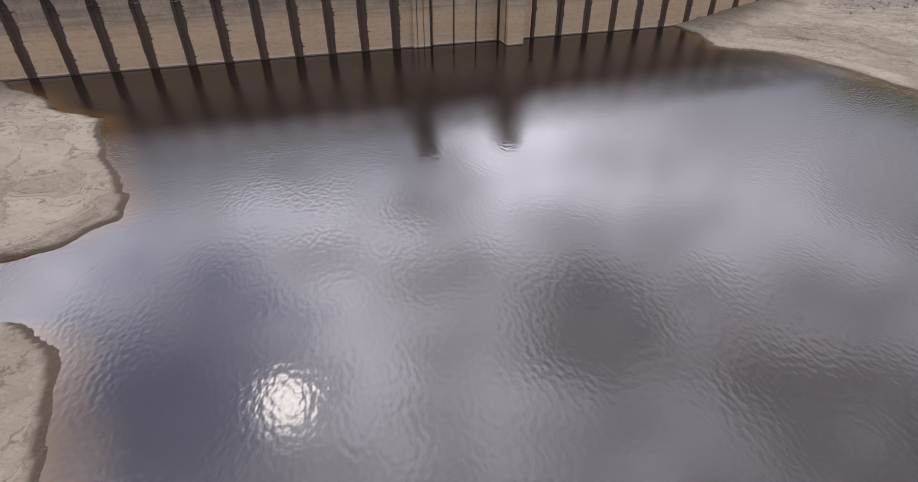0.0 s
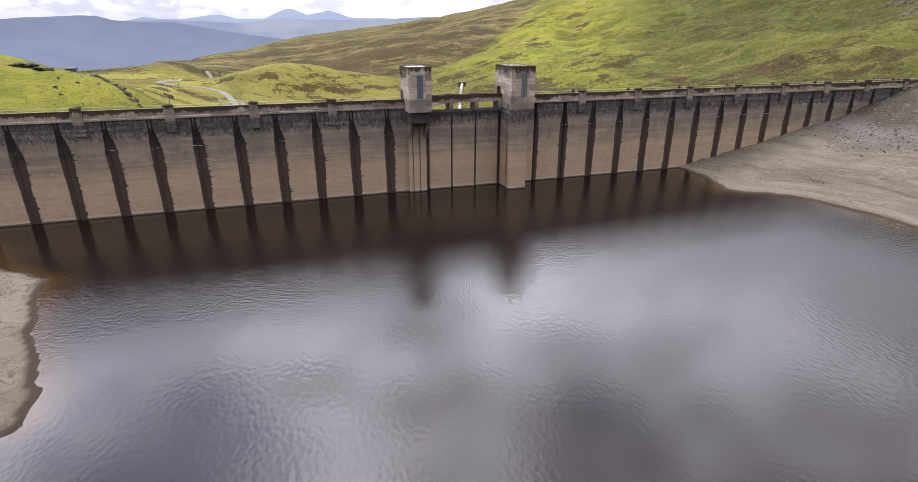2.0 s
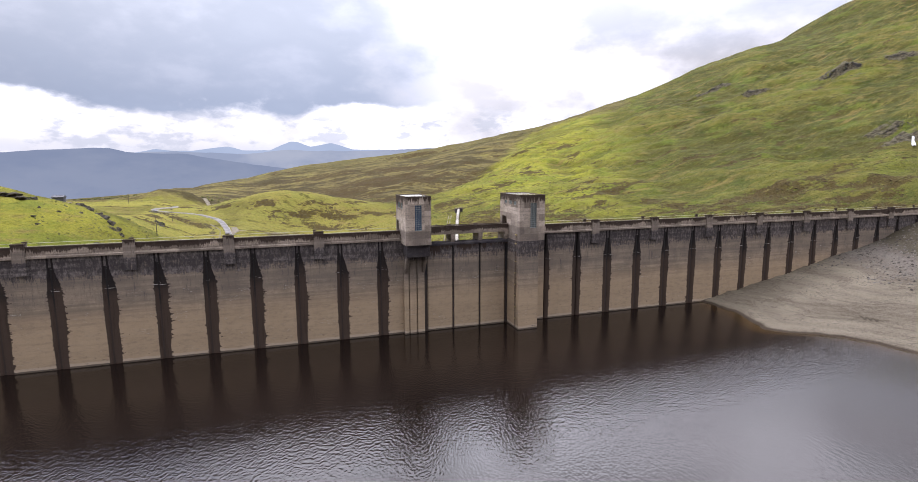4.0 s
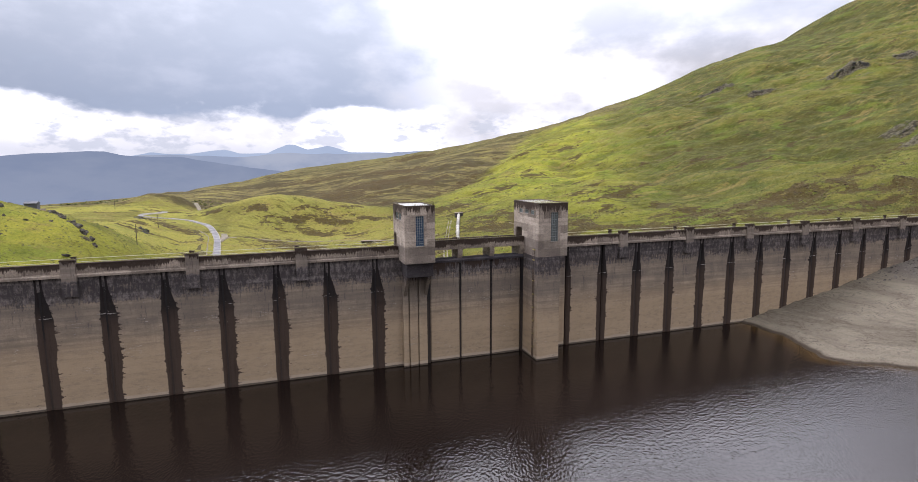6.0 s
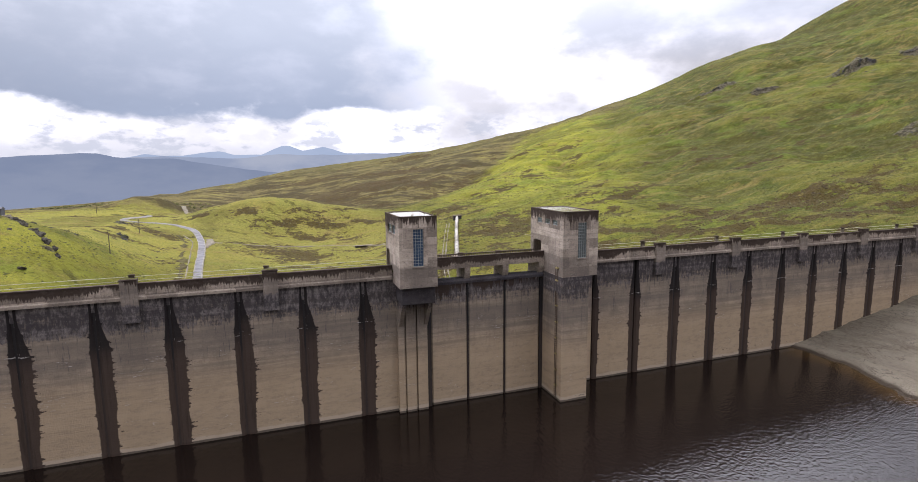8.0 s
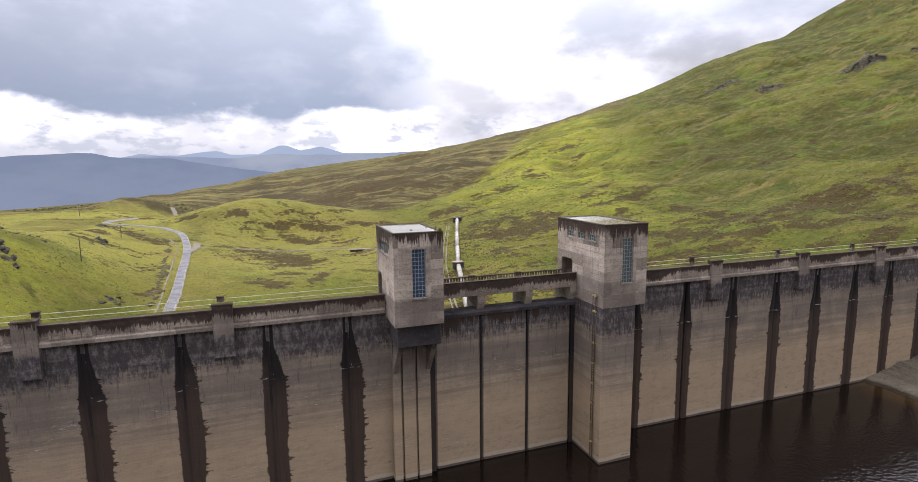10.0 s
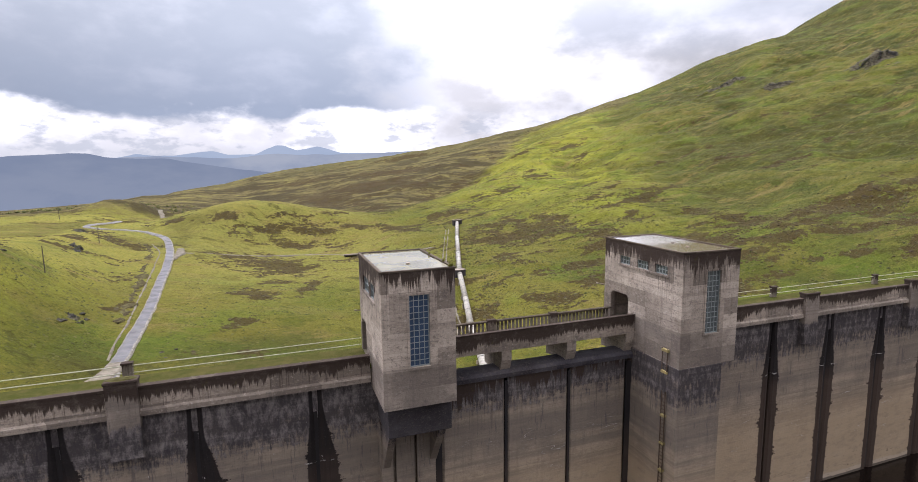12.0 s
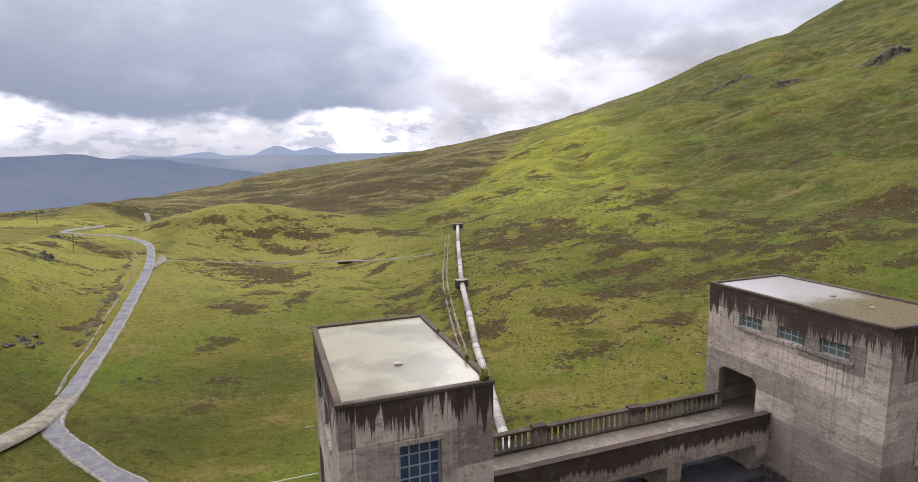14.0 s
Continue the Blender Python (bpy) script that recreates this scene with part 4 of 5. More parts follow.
depth.data.foreach_set("value", np.clip(-upstream(gx, gy) * 9.0, 0, 6).ravel())

# ---- far hills ----
def far_range(name, radius, spans, colour, foot, label):
    """A ridge of hills on an arc round the valley; spans: degrees and the height of the skyline in degrees."""
    az = np.linspace(-45, 40, 340)
    el = np.interp(az, [a for a, _ in spans], [e for _, e in spans])
    el = el + 0.10 * fractal(az * 0.45, az * 0 + radius, 5, int(radius) % 50)
    verts, faces = [], []
    rows = 10
    for k in range(rows + 1):
        f = k / rows
        for a, e in zip(az, el):
            r = radius - 420 * (1 - f) ** 0.8
            top = 33 + radius * math.tan(radians(e))
            z = foot + (top - foot) * f + 40 * f * (1 - f) * float(fractal(np.array(a * 0.5), np.array(f * 4.0), 4, 3))
            verts.append((10 + r * math.sin(radians(a)), 60 + r * math.cos(radians(a)), z))
    n = len(az)
    for k in range(rows):
        for i in range(n - 1):
            faces.append((k * n + i, k * n + i + 1, (k + 1) * n + i + 1, (k + 1) * n + i))
    mesh = bpy.data.meshes.new(name)
    mesh.from_pydata(verts, [], faces)
    mesh.polygons.foreach_set("use_smooth", [True] * len(faces))
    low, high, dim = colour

    # air haze is put into the ridge colours, which glow by themselves
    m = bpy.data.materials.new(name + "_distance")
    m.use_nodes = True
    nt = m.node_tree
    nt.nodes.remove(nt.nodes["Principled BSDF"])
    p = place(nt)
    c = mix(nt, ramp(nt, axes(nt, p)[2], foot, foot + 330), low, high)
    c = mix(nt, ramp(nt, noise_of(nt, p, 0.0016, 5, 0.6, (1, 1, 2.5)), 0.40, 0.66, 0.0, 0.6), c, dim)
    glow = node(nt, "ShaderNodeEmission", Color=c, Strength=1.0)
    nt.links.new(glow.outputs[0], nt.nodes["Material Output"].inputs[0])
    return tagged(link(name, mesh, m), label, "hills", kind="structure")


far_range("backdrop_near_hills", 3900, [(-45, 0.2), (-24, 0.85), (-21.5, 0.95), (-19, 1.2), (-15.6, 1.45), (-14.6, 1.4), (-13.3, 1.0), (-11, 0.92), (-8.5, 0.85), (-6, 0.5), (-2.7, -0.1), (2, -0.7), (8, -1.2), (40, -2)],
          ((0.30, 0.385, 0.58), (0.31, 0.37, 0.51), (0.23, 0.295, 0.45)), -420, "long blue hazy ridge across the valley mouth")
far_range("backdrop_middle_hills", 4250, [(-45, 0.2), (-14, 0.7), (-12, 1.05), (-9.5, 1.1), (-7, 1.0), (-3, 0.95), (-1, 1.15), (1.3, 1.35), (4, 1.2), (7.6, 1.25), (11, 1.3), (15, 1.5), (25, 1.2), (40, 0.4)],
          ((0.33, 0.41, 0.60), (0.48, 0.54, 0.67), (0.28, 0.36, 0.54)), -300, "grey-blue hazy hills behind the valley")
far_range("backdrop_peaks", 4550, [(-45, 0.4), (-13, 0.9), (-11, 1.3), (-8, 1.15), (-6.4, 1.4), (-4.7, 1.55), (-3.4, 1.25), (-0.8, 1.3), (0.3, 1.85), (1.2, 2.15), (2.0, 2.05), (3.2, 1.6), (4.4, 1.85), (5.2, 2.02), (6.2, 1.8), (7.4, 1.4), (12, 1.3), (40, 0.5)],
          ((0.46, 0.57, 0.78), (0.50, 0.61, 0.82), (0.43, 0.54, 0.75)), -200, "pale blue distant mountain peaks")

# ---- the dam ----
CREST, DECK_Z = 18.28, 19.45
BAY_L, BAY_R = 7.45, 7.6
FIRST_LEFT, FIRST_RIGHT = 24.2, 66.3       # the joints nearest to the towers
dam = thing("dam", "long weathered concrete gravity dam with dark vertical joints", "dam")


def block_outline(half, cut=0.5, back=2.6):
    return [(-half + cut, 0), (half - cut, 0), (half - 0.12, 0.16), (half - 0.12, back), (-half + 0.12, back), (-half + 0.12, 0.16)]


def wall_block_mesh(width, cut):
    """The head of one bay. The open joint beside it is narrow at the top and widens downwards."""
    bm = bmesh.new()
    levels = [(-7.0, 0.8), (0.0, 0.8), (5.0, 1.0), (13.2, 1.0), (15.0, 0.8), (16.6, 0.55), (CREST, 0.42)]
    rings = [[bm.verts.new((x, y, z)) for x, y in block_outline(width / 2, cut * k)] for z, k in levels]
    bm.faces.new(rings[0]), bm.faces.new(rings[-1][::-1])
    for a, b in zip(rings, rings[1:]):
        for i in range(6):
            j = (i + 1) % 6
            bm.faces.new((a[i], a[j], b[j], b[i]))
    bmesh.ops.recalc_face_normals(bm, faces=bm.faces)
    mesh = bpy.data.meshes.new("wall_block")
    bm.to_mesh(mesh)
    bm.free()
    return mesh


def put(name, mesh, material, parent, x=0.0, y=0.0, z=0.0):
    ob = link(name, mesh, material, parent)
    ob.location = (x, y, z)
    return ob


left_block, right_block = wall_block_mesh(BAY_L, 0.45), wall_block_mesh(BAY_R, 0.45)
left_joints = [FIRST_LEFT - BAY_L * k for k in range(18)]
right_joints = [FIRST_RIGHT + BAY_R * k for k in range(36)]
for j in left_joints[1:]:
    put("wall_block", left_block, FACE, dam, j + BAY_L / 2, DAM_Y)
for j in right_joints[:-1]:
    put("wall_block", right_block, FACE, dam, j + BAY_R / 2, DAM_Y)
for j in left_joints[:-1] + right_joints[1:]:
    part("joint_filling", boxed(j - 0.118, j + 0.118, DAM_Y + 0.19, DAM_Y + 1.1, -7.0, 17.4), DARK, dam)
    part("joint_seal", boxed(j - 0.17, j + 0.17, DAM_Y + 0.05, DAM_Y + 0.8, 16.9 + 0.4 * math.sin(j), CREST), PIER_FACE, dam)
LEFT_END, RIGHT_END = left_joints[-1], right_joints[-1]
# narrower blocks under the towers and the overflow
put("wall_block", left_block, FACE, dam, FIRST_LEFT + BAY_L / 2, DAM_Y)
put("wall_block", right_block, FACE, dam, FIRST_RIGHT - BAY_R / 2, DAM_Y)
for a, b in ((FIRST_LEFT + BAY_L, 33.15), (55.0, FIRST_RIGHT - BAY_R)):
    part("wall_block", prism(bmesh.new(), block_outline((b - a) / 2, 0.2), -7.0, CREST), PIER_FACE, dam).location = ((a + b) / 2, DAM_Y, 0)
for a, b in ((33.15, 38.55), (38.55, 44.15), (44.15, 49.75), (49.75, 55.0)):
    half = (b - a) / 2
    part("overflow_block", prism(bmesh.new(), block_outline(half, 0.28), -7.0, 16.9), OVERFLOW, dam).location = ((a + b) / 2, DAM_Y, 0)
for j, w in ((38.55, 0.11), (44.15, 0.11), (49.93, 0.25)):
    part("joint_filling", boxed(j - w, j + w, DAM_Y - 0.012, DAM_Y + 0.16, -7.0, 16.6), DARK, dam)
# rounded overflow crest
lip = [(DAM_Y - 0.12, 16.9), (DAM_Y - 0.14, 17.25), (DAM_Y + 0.1, 17.45), (DAM_Y + 0.6, 17.55), (DAM_Y + 1.6, 17.5), (DAM_Y + 3.0, 16.9), (DAM_Y + 3.6, 16.0), (DAM_Y + 2.6, 15.5), (DAM_Y + 2.6, 16.9)]
part("overflow_crest", prism(bmesh.new(), lip, 33.0, 50.2, "x"), BLACK, dam, "rounded black-stained overflow crest")
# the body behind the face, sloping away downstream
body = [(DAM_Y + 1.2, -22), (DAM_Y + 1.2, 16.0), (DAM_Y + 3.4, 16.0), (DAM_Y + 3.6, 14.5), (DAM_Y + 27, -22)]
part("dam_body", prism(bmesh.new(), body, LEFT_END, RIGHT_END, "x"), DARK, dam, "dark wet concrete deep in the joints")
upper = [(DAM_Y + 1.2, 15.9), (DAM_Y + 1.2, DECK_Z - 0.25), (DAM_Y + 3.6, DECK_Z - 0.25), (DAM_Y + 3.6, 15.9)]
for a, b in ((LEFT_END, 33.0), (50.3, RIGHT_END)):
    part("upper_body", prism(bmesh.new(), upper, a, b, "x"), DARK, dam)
    part("deck", boxed(a, b, DAM_Y - 0.25, DAM_Y + 3.75, DECK_Z - 0.25, DECK_Z, bevel=0.03), CREST_ROAD, dam, "mossy grey-green roadway on the crest")

# parapet: a wall on a projecting ledge, with buttress piers every second bay
PARA_TOP = 20.18
ledge = [(DAM_Y - 0.02, 18.22), (DAM_Y - 0.46, 18.30), (DAM_Y - 0.46, 18.62), (DAM_Y - 0.30, 18.74), (DAM_Y + 0.1, 18.74), (DAM_Y + 0.1, 18.22)]
wall = [(DAM_Y - 0.30, 18.74), (DAM_Y - 0.30, PARA_TOP - 0.16), (DAM_Y - 0.36, PARA_TOP - 0.14), (DAM_Y - 0.36, PARA_TOP), (DAM_Y + 0.10, PARA_TOP + 0.01), (DAM_Y + 0.10, 18.74)]
PIERS_LEFT = [13.05 - 14.9 * k for k in range(8)]
PIERS_RIGHT = [70.4 + 15.2 * k for k in range(17)]


def run_of_parapet(a, b, piers):
    edges = sorted([a, b] + [q for c in piers for q in (c - 0.86, c + 0.86) if a < c < b])
    for i in range(0, len(edges) - 1, 2):
        part("parapet", prism(bmesh.new(), wall, edges[i], edges[i + 1], "x"), PARAPET, dam)
        part("ledge", prism(bmesh.new(), ledge, edges[i], edges[i + 1], "x"), PLAIN, dam)


run_of_parapet(LEFT_END, 28.0, PIERS_LEFT)
run_of_parapet(55.75, RIGHT_END, PIERS_RIGHT)


def pier_mesh():
    bm = bmesh.new()
    side = [(-0.62, 15.72), (-0.62, 20.52), (0.14, 20.52), (0.14, 18.2), (0.02, 18.2), (0.02, 15.6)]
    prism(bm, side, -0.86, 0.86, "x")
    box(bm, -0.92, 0.92, -0.68, 0.2, 20.52, 20.72, bevel=0.04)
    bmesh.ops.recalc_face_normals(bm, faces=bm.faces)
    mesh = bpy.data.meshes.new("parapet_pier")
    bm.to_mesh(mesh)
    bm.free()
    return mesh


def moss_mesh(name, length, depth_, seed):
    """A ragged cushion of moss."""
    bm = bmesh.new()
    bmesh.ops.create_icosphere(bm, subdivisions=3, radius=1.0)
    for v in bm.verts:
        k = 0.75 + 0.9 * noise.noise(v.co * 4.0 + Vector((seed, 0, 0)))
        v.co = Vector((v.co.x * length / 2 * (0.9 + 0.15 * k), v.co.y * depth_ / 2 * (0.9 + 0.15 * k), max(-0.02, v.co.z * 0.12 * k)))
    mesh = bpy.data.meshes.new(name)
    bm.to_mesh(mesh)
    bm.free()
    return mesh


pier, moss = pier_mesh(), moss_mesh("moss", 1.7, 0.7, 4)
for x in PIERS_LEFT + PIERS_RIGHT:
    p = put("parapet_pier", pier, PARAPET_PIER, dam, x, DAM_Y)
    put("moss", moss, MOSS, p, 0, -0.25, 20.72)

# railing on the downstream side of the crest
post_mesh = bpy.data.meshes.new("post")
bm = boxed(-0.3, 0.3, -0.17, 0.17, DECK_Z, 20.46, bevel=0.02)
box(bm, -0.36, 0.36, -0.23, 0.23, 20.46, 20.58, bevel=0.02)
bm.to_mesh(post_mesh)
bm.free()
for a, b, posts in ((LEFT_END, 28.0, PIERS_LEFT), (55.8, RIGHT_END, PIERS_RIGHT)):
    railing = thing("railing", "two pale metal rails between squat concrete posts on the crest", "railing", "crest railings")
    edges = [a] + sorted(posts) + [b]
    for x in posts:
        put("post", post_mesh, LICHEN, railing, x - 0.45, DAM_Y + 3.3)
    for x0, x1 in zip(edges, edges[1:]):
        for z in (19.83, 20.33):
            part("rail", tube(bmesh.new(), (x0, DAM_Y + 3.3, z), (x1, DAM_Y + 3.3, z), 0.034), RAIL, railing)


# ---- gate towers ----
def window(name, axis, at, a0, a1, z0, z1, columns, rows, parent, glass=None):
    """A steel window: frame, bars and panes, set a hand's width back in the opening."""
    def put_box(bm, b0, b1, d0, d1, c0, c1):
        if axis == "y":
            box(bm, b0, b1, at + d0, at + d1, c0, c1)
        else:
            box(bm, at + d0, at + d1, b0, b1, c0, c1)
        return bm
    frame_bm, w = bmesh.new(), 0.06
    for b0, b1, c0, c1 in ((a0, a0 + w, z0, z1), (a1 - w, a1, z0, z1), (a0 + w, a1 - w, z0, z0 + w), (a0 + w, a1 - w, z1 - w, z1)):
        put_box(frame_bm, b0, b1, 0.10, 0.22, c0, c1)
    unit = part(name, frame_bm, STEEL, parent, "blue-green steel window with many small panes")
    for k in range(1, columns):
        x = a0 + (a1 - a0) * k / columns
        part("glazing_bar", put_box(bmesh.new(), x - 0.022, x + 0.022, 0.12, 0.20, z0 + w, z1 - w), STEEL, unit)
    for k in range(1, rows):
        z = z0 + (z1 - z0) * k / rows
        part("glazing_bar", put_box(bmesh.new(), a0 + w, a1 - w, 0.125, 0.195, z - 0.02, z + 0.02), STEEL, unit)
    # the panes sit a little out of true in their putty, so each mirrors its own piece of sky
    pw, ph = (a1 - a0) / columns, (z1 - z0) / rows
    size = (-pw / 2 + 0.012, pw / 2 - 0.012, -0.005, 0.005) if axis == "y" else (-0.005, 0.005, -pw / 2 + 0.012, pw / 2 - 0.012)
    bm = boxed(*size, -ph / 2 + 0.012, ph / 2 - 0.012)
    pane = bpy.data.meshes.new("pane")
    bm.to_mesh(pane)
    bm.free()
    rng = random.Random(round(a0 * 10))
    for i in range(columns):
        for k in range(rows):
            a, z = a0 + (i + 0.5) * pw, z0 + (k + 0.5) * ph
            ob = link("pane", pane, glass or GLASS, unit)
            spot = (a, at + 0.16, z) if axis == "y" else (at + 0.16, a, z)
            ob.matrix_basis = Matrix.Translation(spot) @ Euler([rng.gauss(0, 0.012) for _ in range(3)]).to_matrix().to_4x4()
    return unit


def surround(axis, at, a0, a1, z0, z1, parent):
    """A raised concrete margin round a window, with its sill."""
    bm, m = bmesh.new(), 0.16
    for b0, b1, c0, c1, d in ((a0 - m, a0 - 0.003, z0 - m, z1 + m, 0.05), (a1 + 0.003, a1 + m, z0 - m, z1 + m, 0.05), (a0 - 0.003, a1 + 0.003, z1 + 0.003, z1 + m, 0.05), (a0 - 0.003, a1 + 0.003, z0 - m, z0 - 0.003, 0.09)):
        if axis == "y":
            box(bm, b0, b1, at - d, at + 0.05, c0, c1)
        else:
            box(bm, at - d, at + 0.05, b0, b1, c0, c1)
    return part("window_surround", bm, TOWER, parent)


def gate_tower(label, x0, x1, y0, y1, z0, z1, front, sides, door, pool):
    tower = thing("gate_tower", label, "tower", "gate towers on the dam")
    t = 0.4
    fx0, fx1, fz0, fz1 = front
    part("front_wall", pierced(bmesh.new(), "y", y0, t, x0, x1, z0, z1, [(fx0, fx1, fz0, fz1)]), TOWER, tower)
    holes = [(a, b, c, d) for a, b, c, d in sides]
    passage = [(door[0], door[1], DECK_Z, door[2])]
    part("side_wall", pierced(bmesh.new(), "x", x0, t, y0 + t, y1 - t, z0, z1, holes + passage), TOWER, tower)
    part("side_wall", pierced(bmesh.new(), "x", x1 - t, t, y0 + t, y1 - t, z0, z1, holes + passage), TOWER, tower)
    part("rear_wall", boxed(x0, x1, y1 - t, y1, z0, z1), TOWER, tower)
    # a cross wall closes the gate room off from the passage
    part("cross_wall", boxed(x0 + t, x1 - t, door[0] - 0.35, door[0] - 0.05, z0, z1 - 0.6), PLAIN, tower)
    part("floor", boxed(x0 + t, x1 - t, y0 + t, door[0] - 0.36, z0, z0 + 0.3), PLAIN, tower)
    part("passage_floor", boxed(x0 + 0.01, x1 - 0.01, door[0] - 0.04, y1 - t - 0.01, z0, DECK_Z + 0.01), DECK, tower)
    part("passage_ceiling", boxed(x0 + t, x1 - t, door[0] - 0.04, y1 - t - 0.01, door[2] + 0.1, door[2] + 0.35), PLAIN, tower)
    # chamfered upper corners of the doorway
    for x in (x0 + 0.02, x1 - t + 0.02):
        for ya, yb in ((door[0], door[0] + 0.3), (door[1], door[1] - 0.3)):
            part("door_haunch", prism(bmesh.new(), [(ya, door[2]), (yb, door[2]), (ya, door[2] - 0.3)], x, x + t - 0.04, "x"), TOWER, tower)
    # roof slab with a shallow kerb, and standing rain
    part("roof", boxed(x0 + t, x1 - t, y0 + t, y1 - t, z1 - 0.45, z1 - 0.2), ROOF, tower, "flat flooded concrete roof")
    kerb = bmesh.new()
    k = 0.17
    for a in ((x0 - 0.05, x1 + 0.05, y0 - 0.05, y0 + k), (x0 - 0.05, x1 + 0.05, y1 - k, y1 + 0.05), (x0 - 0.05, x0 + k, y0 + k, y1 - k), (x1 - k, x1 + 0.05, y0 + k, y1 - k)):
        box(kerb, *a, z1 + 0.002, z1 + 0.14, bevel=0.025)
    part("roof_kerb", kerb, MOSS_KERB, tower, "dark lichened roof kerb")
    for (a, b, c, d), m, lab in pool(x0 + k + 0.004, x1 - k - 0.004, y0 + k + 0.004, y1 - k - 0.004):
        part("rain_pool", boxed(a, b, c, d, z1 + 0.004, z1 + 0.05), m, tower, lab)
    window("window", "y", y0, fx0, fx1, fz0, fz1, 4, 12, tower, GLASS if x0 < 40 else GREY_GLASS)
    surround("y", y0, fx0, fx1, fz0, fz1, tower)
    for a, b, c, d in sides:
        window("window", "x", x0, a, b, c, d, 4, 2, tower, GREY_GLASS)
    lo, hi = min(s[0] for s in sides), max(s[1] for s in sides)
    part("string_course", boxed(x0 - 0.07, x0 + 0.02, lo - 0.2, hi + 0.2, sides[0][2] - 0.16, sides[0][2] - 0.004), TOWER, tower)
    for k in range(2):
        v = tube(bmesh.new(), ((x0 + x1) / 2 + 0.5 * k, y0 + 2.6 + 2.2 * k, z1 - 0.2), ((x0 + x1) / 2 + 0.5 * k, y0 + 2.6 + 2.2 * k, z1 + 0.11), 0.14, 14)
        part("roof_vent", v, PLAIN, tower)
        if x0 < 40:
            break
    return tower


MOSS_KERB = concrete("kerb_concrete", light=(0.075, 0.056, 0.036), dark=(0.034, 0.026, 0.018), lifts=5.0, wear=0.3)
left_tower = gate_tower("square grey concrete gate tower with flooded roof", 28.1, 32.93, 123.3, 131.35, 17.82, 26.68,
                        (29.86, 31.18, 20.52, 25.2), [(125.5, 127.2, 24.4, 25.5), (127.4, 129.6, 24.4, 25.5)], (129.1, 130.9, 22.0),
                        lambda a, b, c, d: [((a, b, c, d), SHALLOW, "pale rain water standing on the roof")])
right_tower = gate_tower("deep grey concrete gate tower with small high windows", 50.3, 55.7, 122.35, 131.95, 17.72, 26.52,
                         (52.55, 53.9, 20.25, 25.1), [(124.0, 125.36, 24.64, 25.34), (126.2, 127.56, 24.64, 25.34), (128.45, 129.85, 24.64, 25.34)], (128.55, 131.0, 22.05),
                         lambda a, b, c, d: [((a, b, c, d), BROWN_POOL, "pale rain water with a brown mossy end on the roof")])

# feet of the towers in the water
foot = bmesh.new()
box(foot, 50.22, 54.35, 122.25, DAM_Y + 0.9, -7.0, 17.7)
part("tower_foot", foot, PIER_FACE, right_tower, "square concrete shaft standing in the water")
for a, b in ((28.45, 29.28), (29.5, 30.82), (31.04, 32.42)):
    part("gate_guide", boxed(a, b, DAM_Y - 0.95, DAM_Y - 0.552, -7.0, 15.5), GUIDE, left_tower, "upright concrete gate guide")
part("tower_foot", boxed(28.45, 32.42, DAM_Y - 0.55, DAM_Y + 0.15, -7.0, 15.4), PIER_FACE, left_tower, "concrete shaft down to the water")
# added box standing for a dark wet stain on the wall, no real slot
part("gate_slot", boxed(32.425, 33.14, DAM_Y - 0.30, DAM_Y - 0.004, -7.0, 15.5), DARK, left_tower, "added dark strip for the wet wall stain beside the gate guides")
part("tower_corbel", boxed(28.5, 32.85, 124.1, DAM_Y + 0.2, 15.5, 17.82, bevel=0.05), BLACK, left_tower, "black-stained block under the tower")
for x in (28.55, 32.0):
    part("bracket", prism(bmesh.new(), [(124.3, 15.5), (DAM_Y + 0.1, 15.5), (DAM_Y + 0.1, 11.2), (DAM_Y - 0.7, 11.6)], x, x + 0.5, "x"), PIER_FACE, left_tower)

# ladder on the right tower's foot
ladder = thing("ladder", "rusty iron ladder with yellow painted brackets on the tower's shaft", "ladder")
for y in (123.35, 123.75):
    part("stile", boxed(50.02, 50.08, y, y + 0.06, 0.4, 15.6), RUST, ladder)
for k in range(50):
    part("rung", boxed(50.03, 50.07, 123.4, 123.76, 0.6 + 0.3 * k, 0.635 + 0.3 * k), RUST, ladder)
for z in np.arange(2.0, 15.3, 2.3):
    part("bracket", boxed(49.98, 50.215, 123.36, 123.80, float(z), float(z) + 0.16), YELLOW, ladder, "yellow painted bracket")
upper_ladder = thing("ladder", "short steel ladder with yellow plates on the tower's corner", "ladder")
for y in (123.4, 123.95):
    part("stile", boxed(50.1, 50.16, y, y + 0.06, 17.0, 19.0), RUST, upper_ladder)
for z in (17.0, 18.75):
    part("plate", boxed(50.07, 50.296, 123.38, 124.03, z, z + 0.2), YELLOW, upper_ladder, "yellow painted plate")

# bracket lamps by the passages, and weeds on the roof kerb
for tower, x, y, z in ((right_tower, 50.3, 131.6, 22.35), (left_tower, 28.1, 131.0, 22.45)):
    arm = 1.0 if x > 40 else 0.35
    part("lamp_arm", tube(bmesh.new(), (x + 0.05, y, z), (x - arm, y - 0.1, z + 0.25 * arm), 0.03, 8), PLAIN, tower, "grey bracket arm")
    part("lamp_head", boxed(x - arm - 0.2, x - arm, y - 0.16, y - 0.02, z + 0.25 * arm - 0.04, z + 0.25 * arm + 0.05, bevel=0.02), PLAIN, tower, "small grey lamp head")


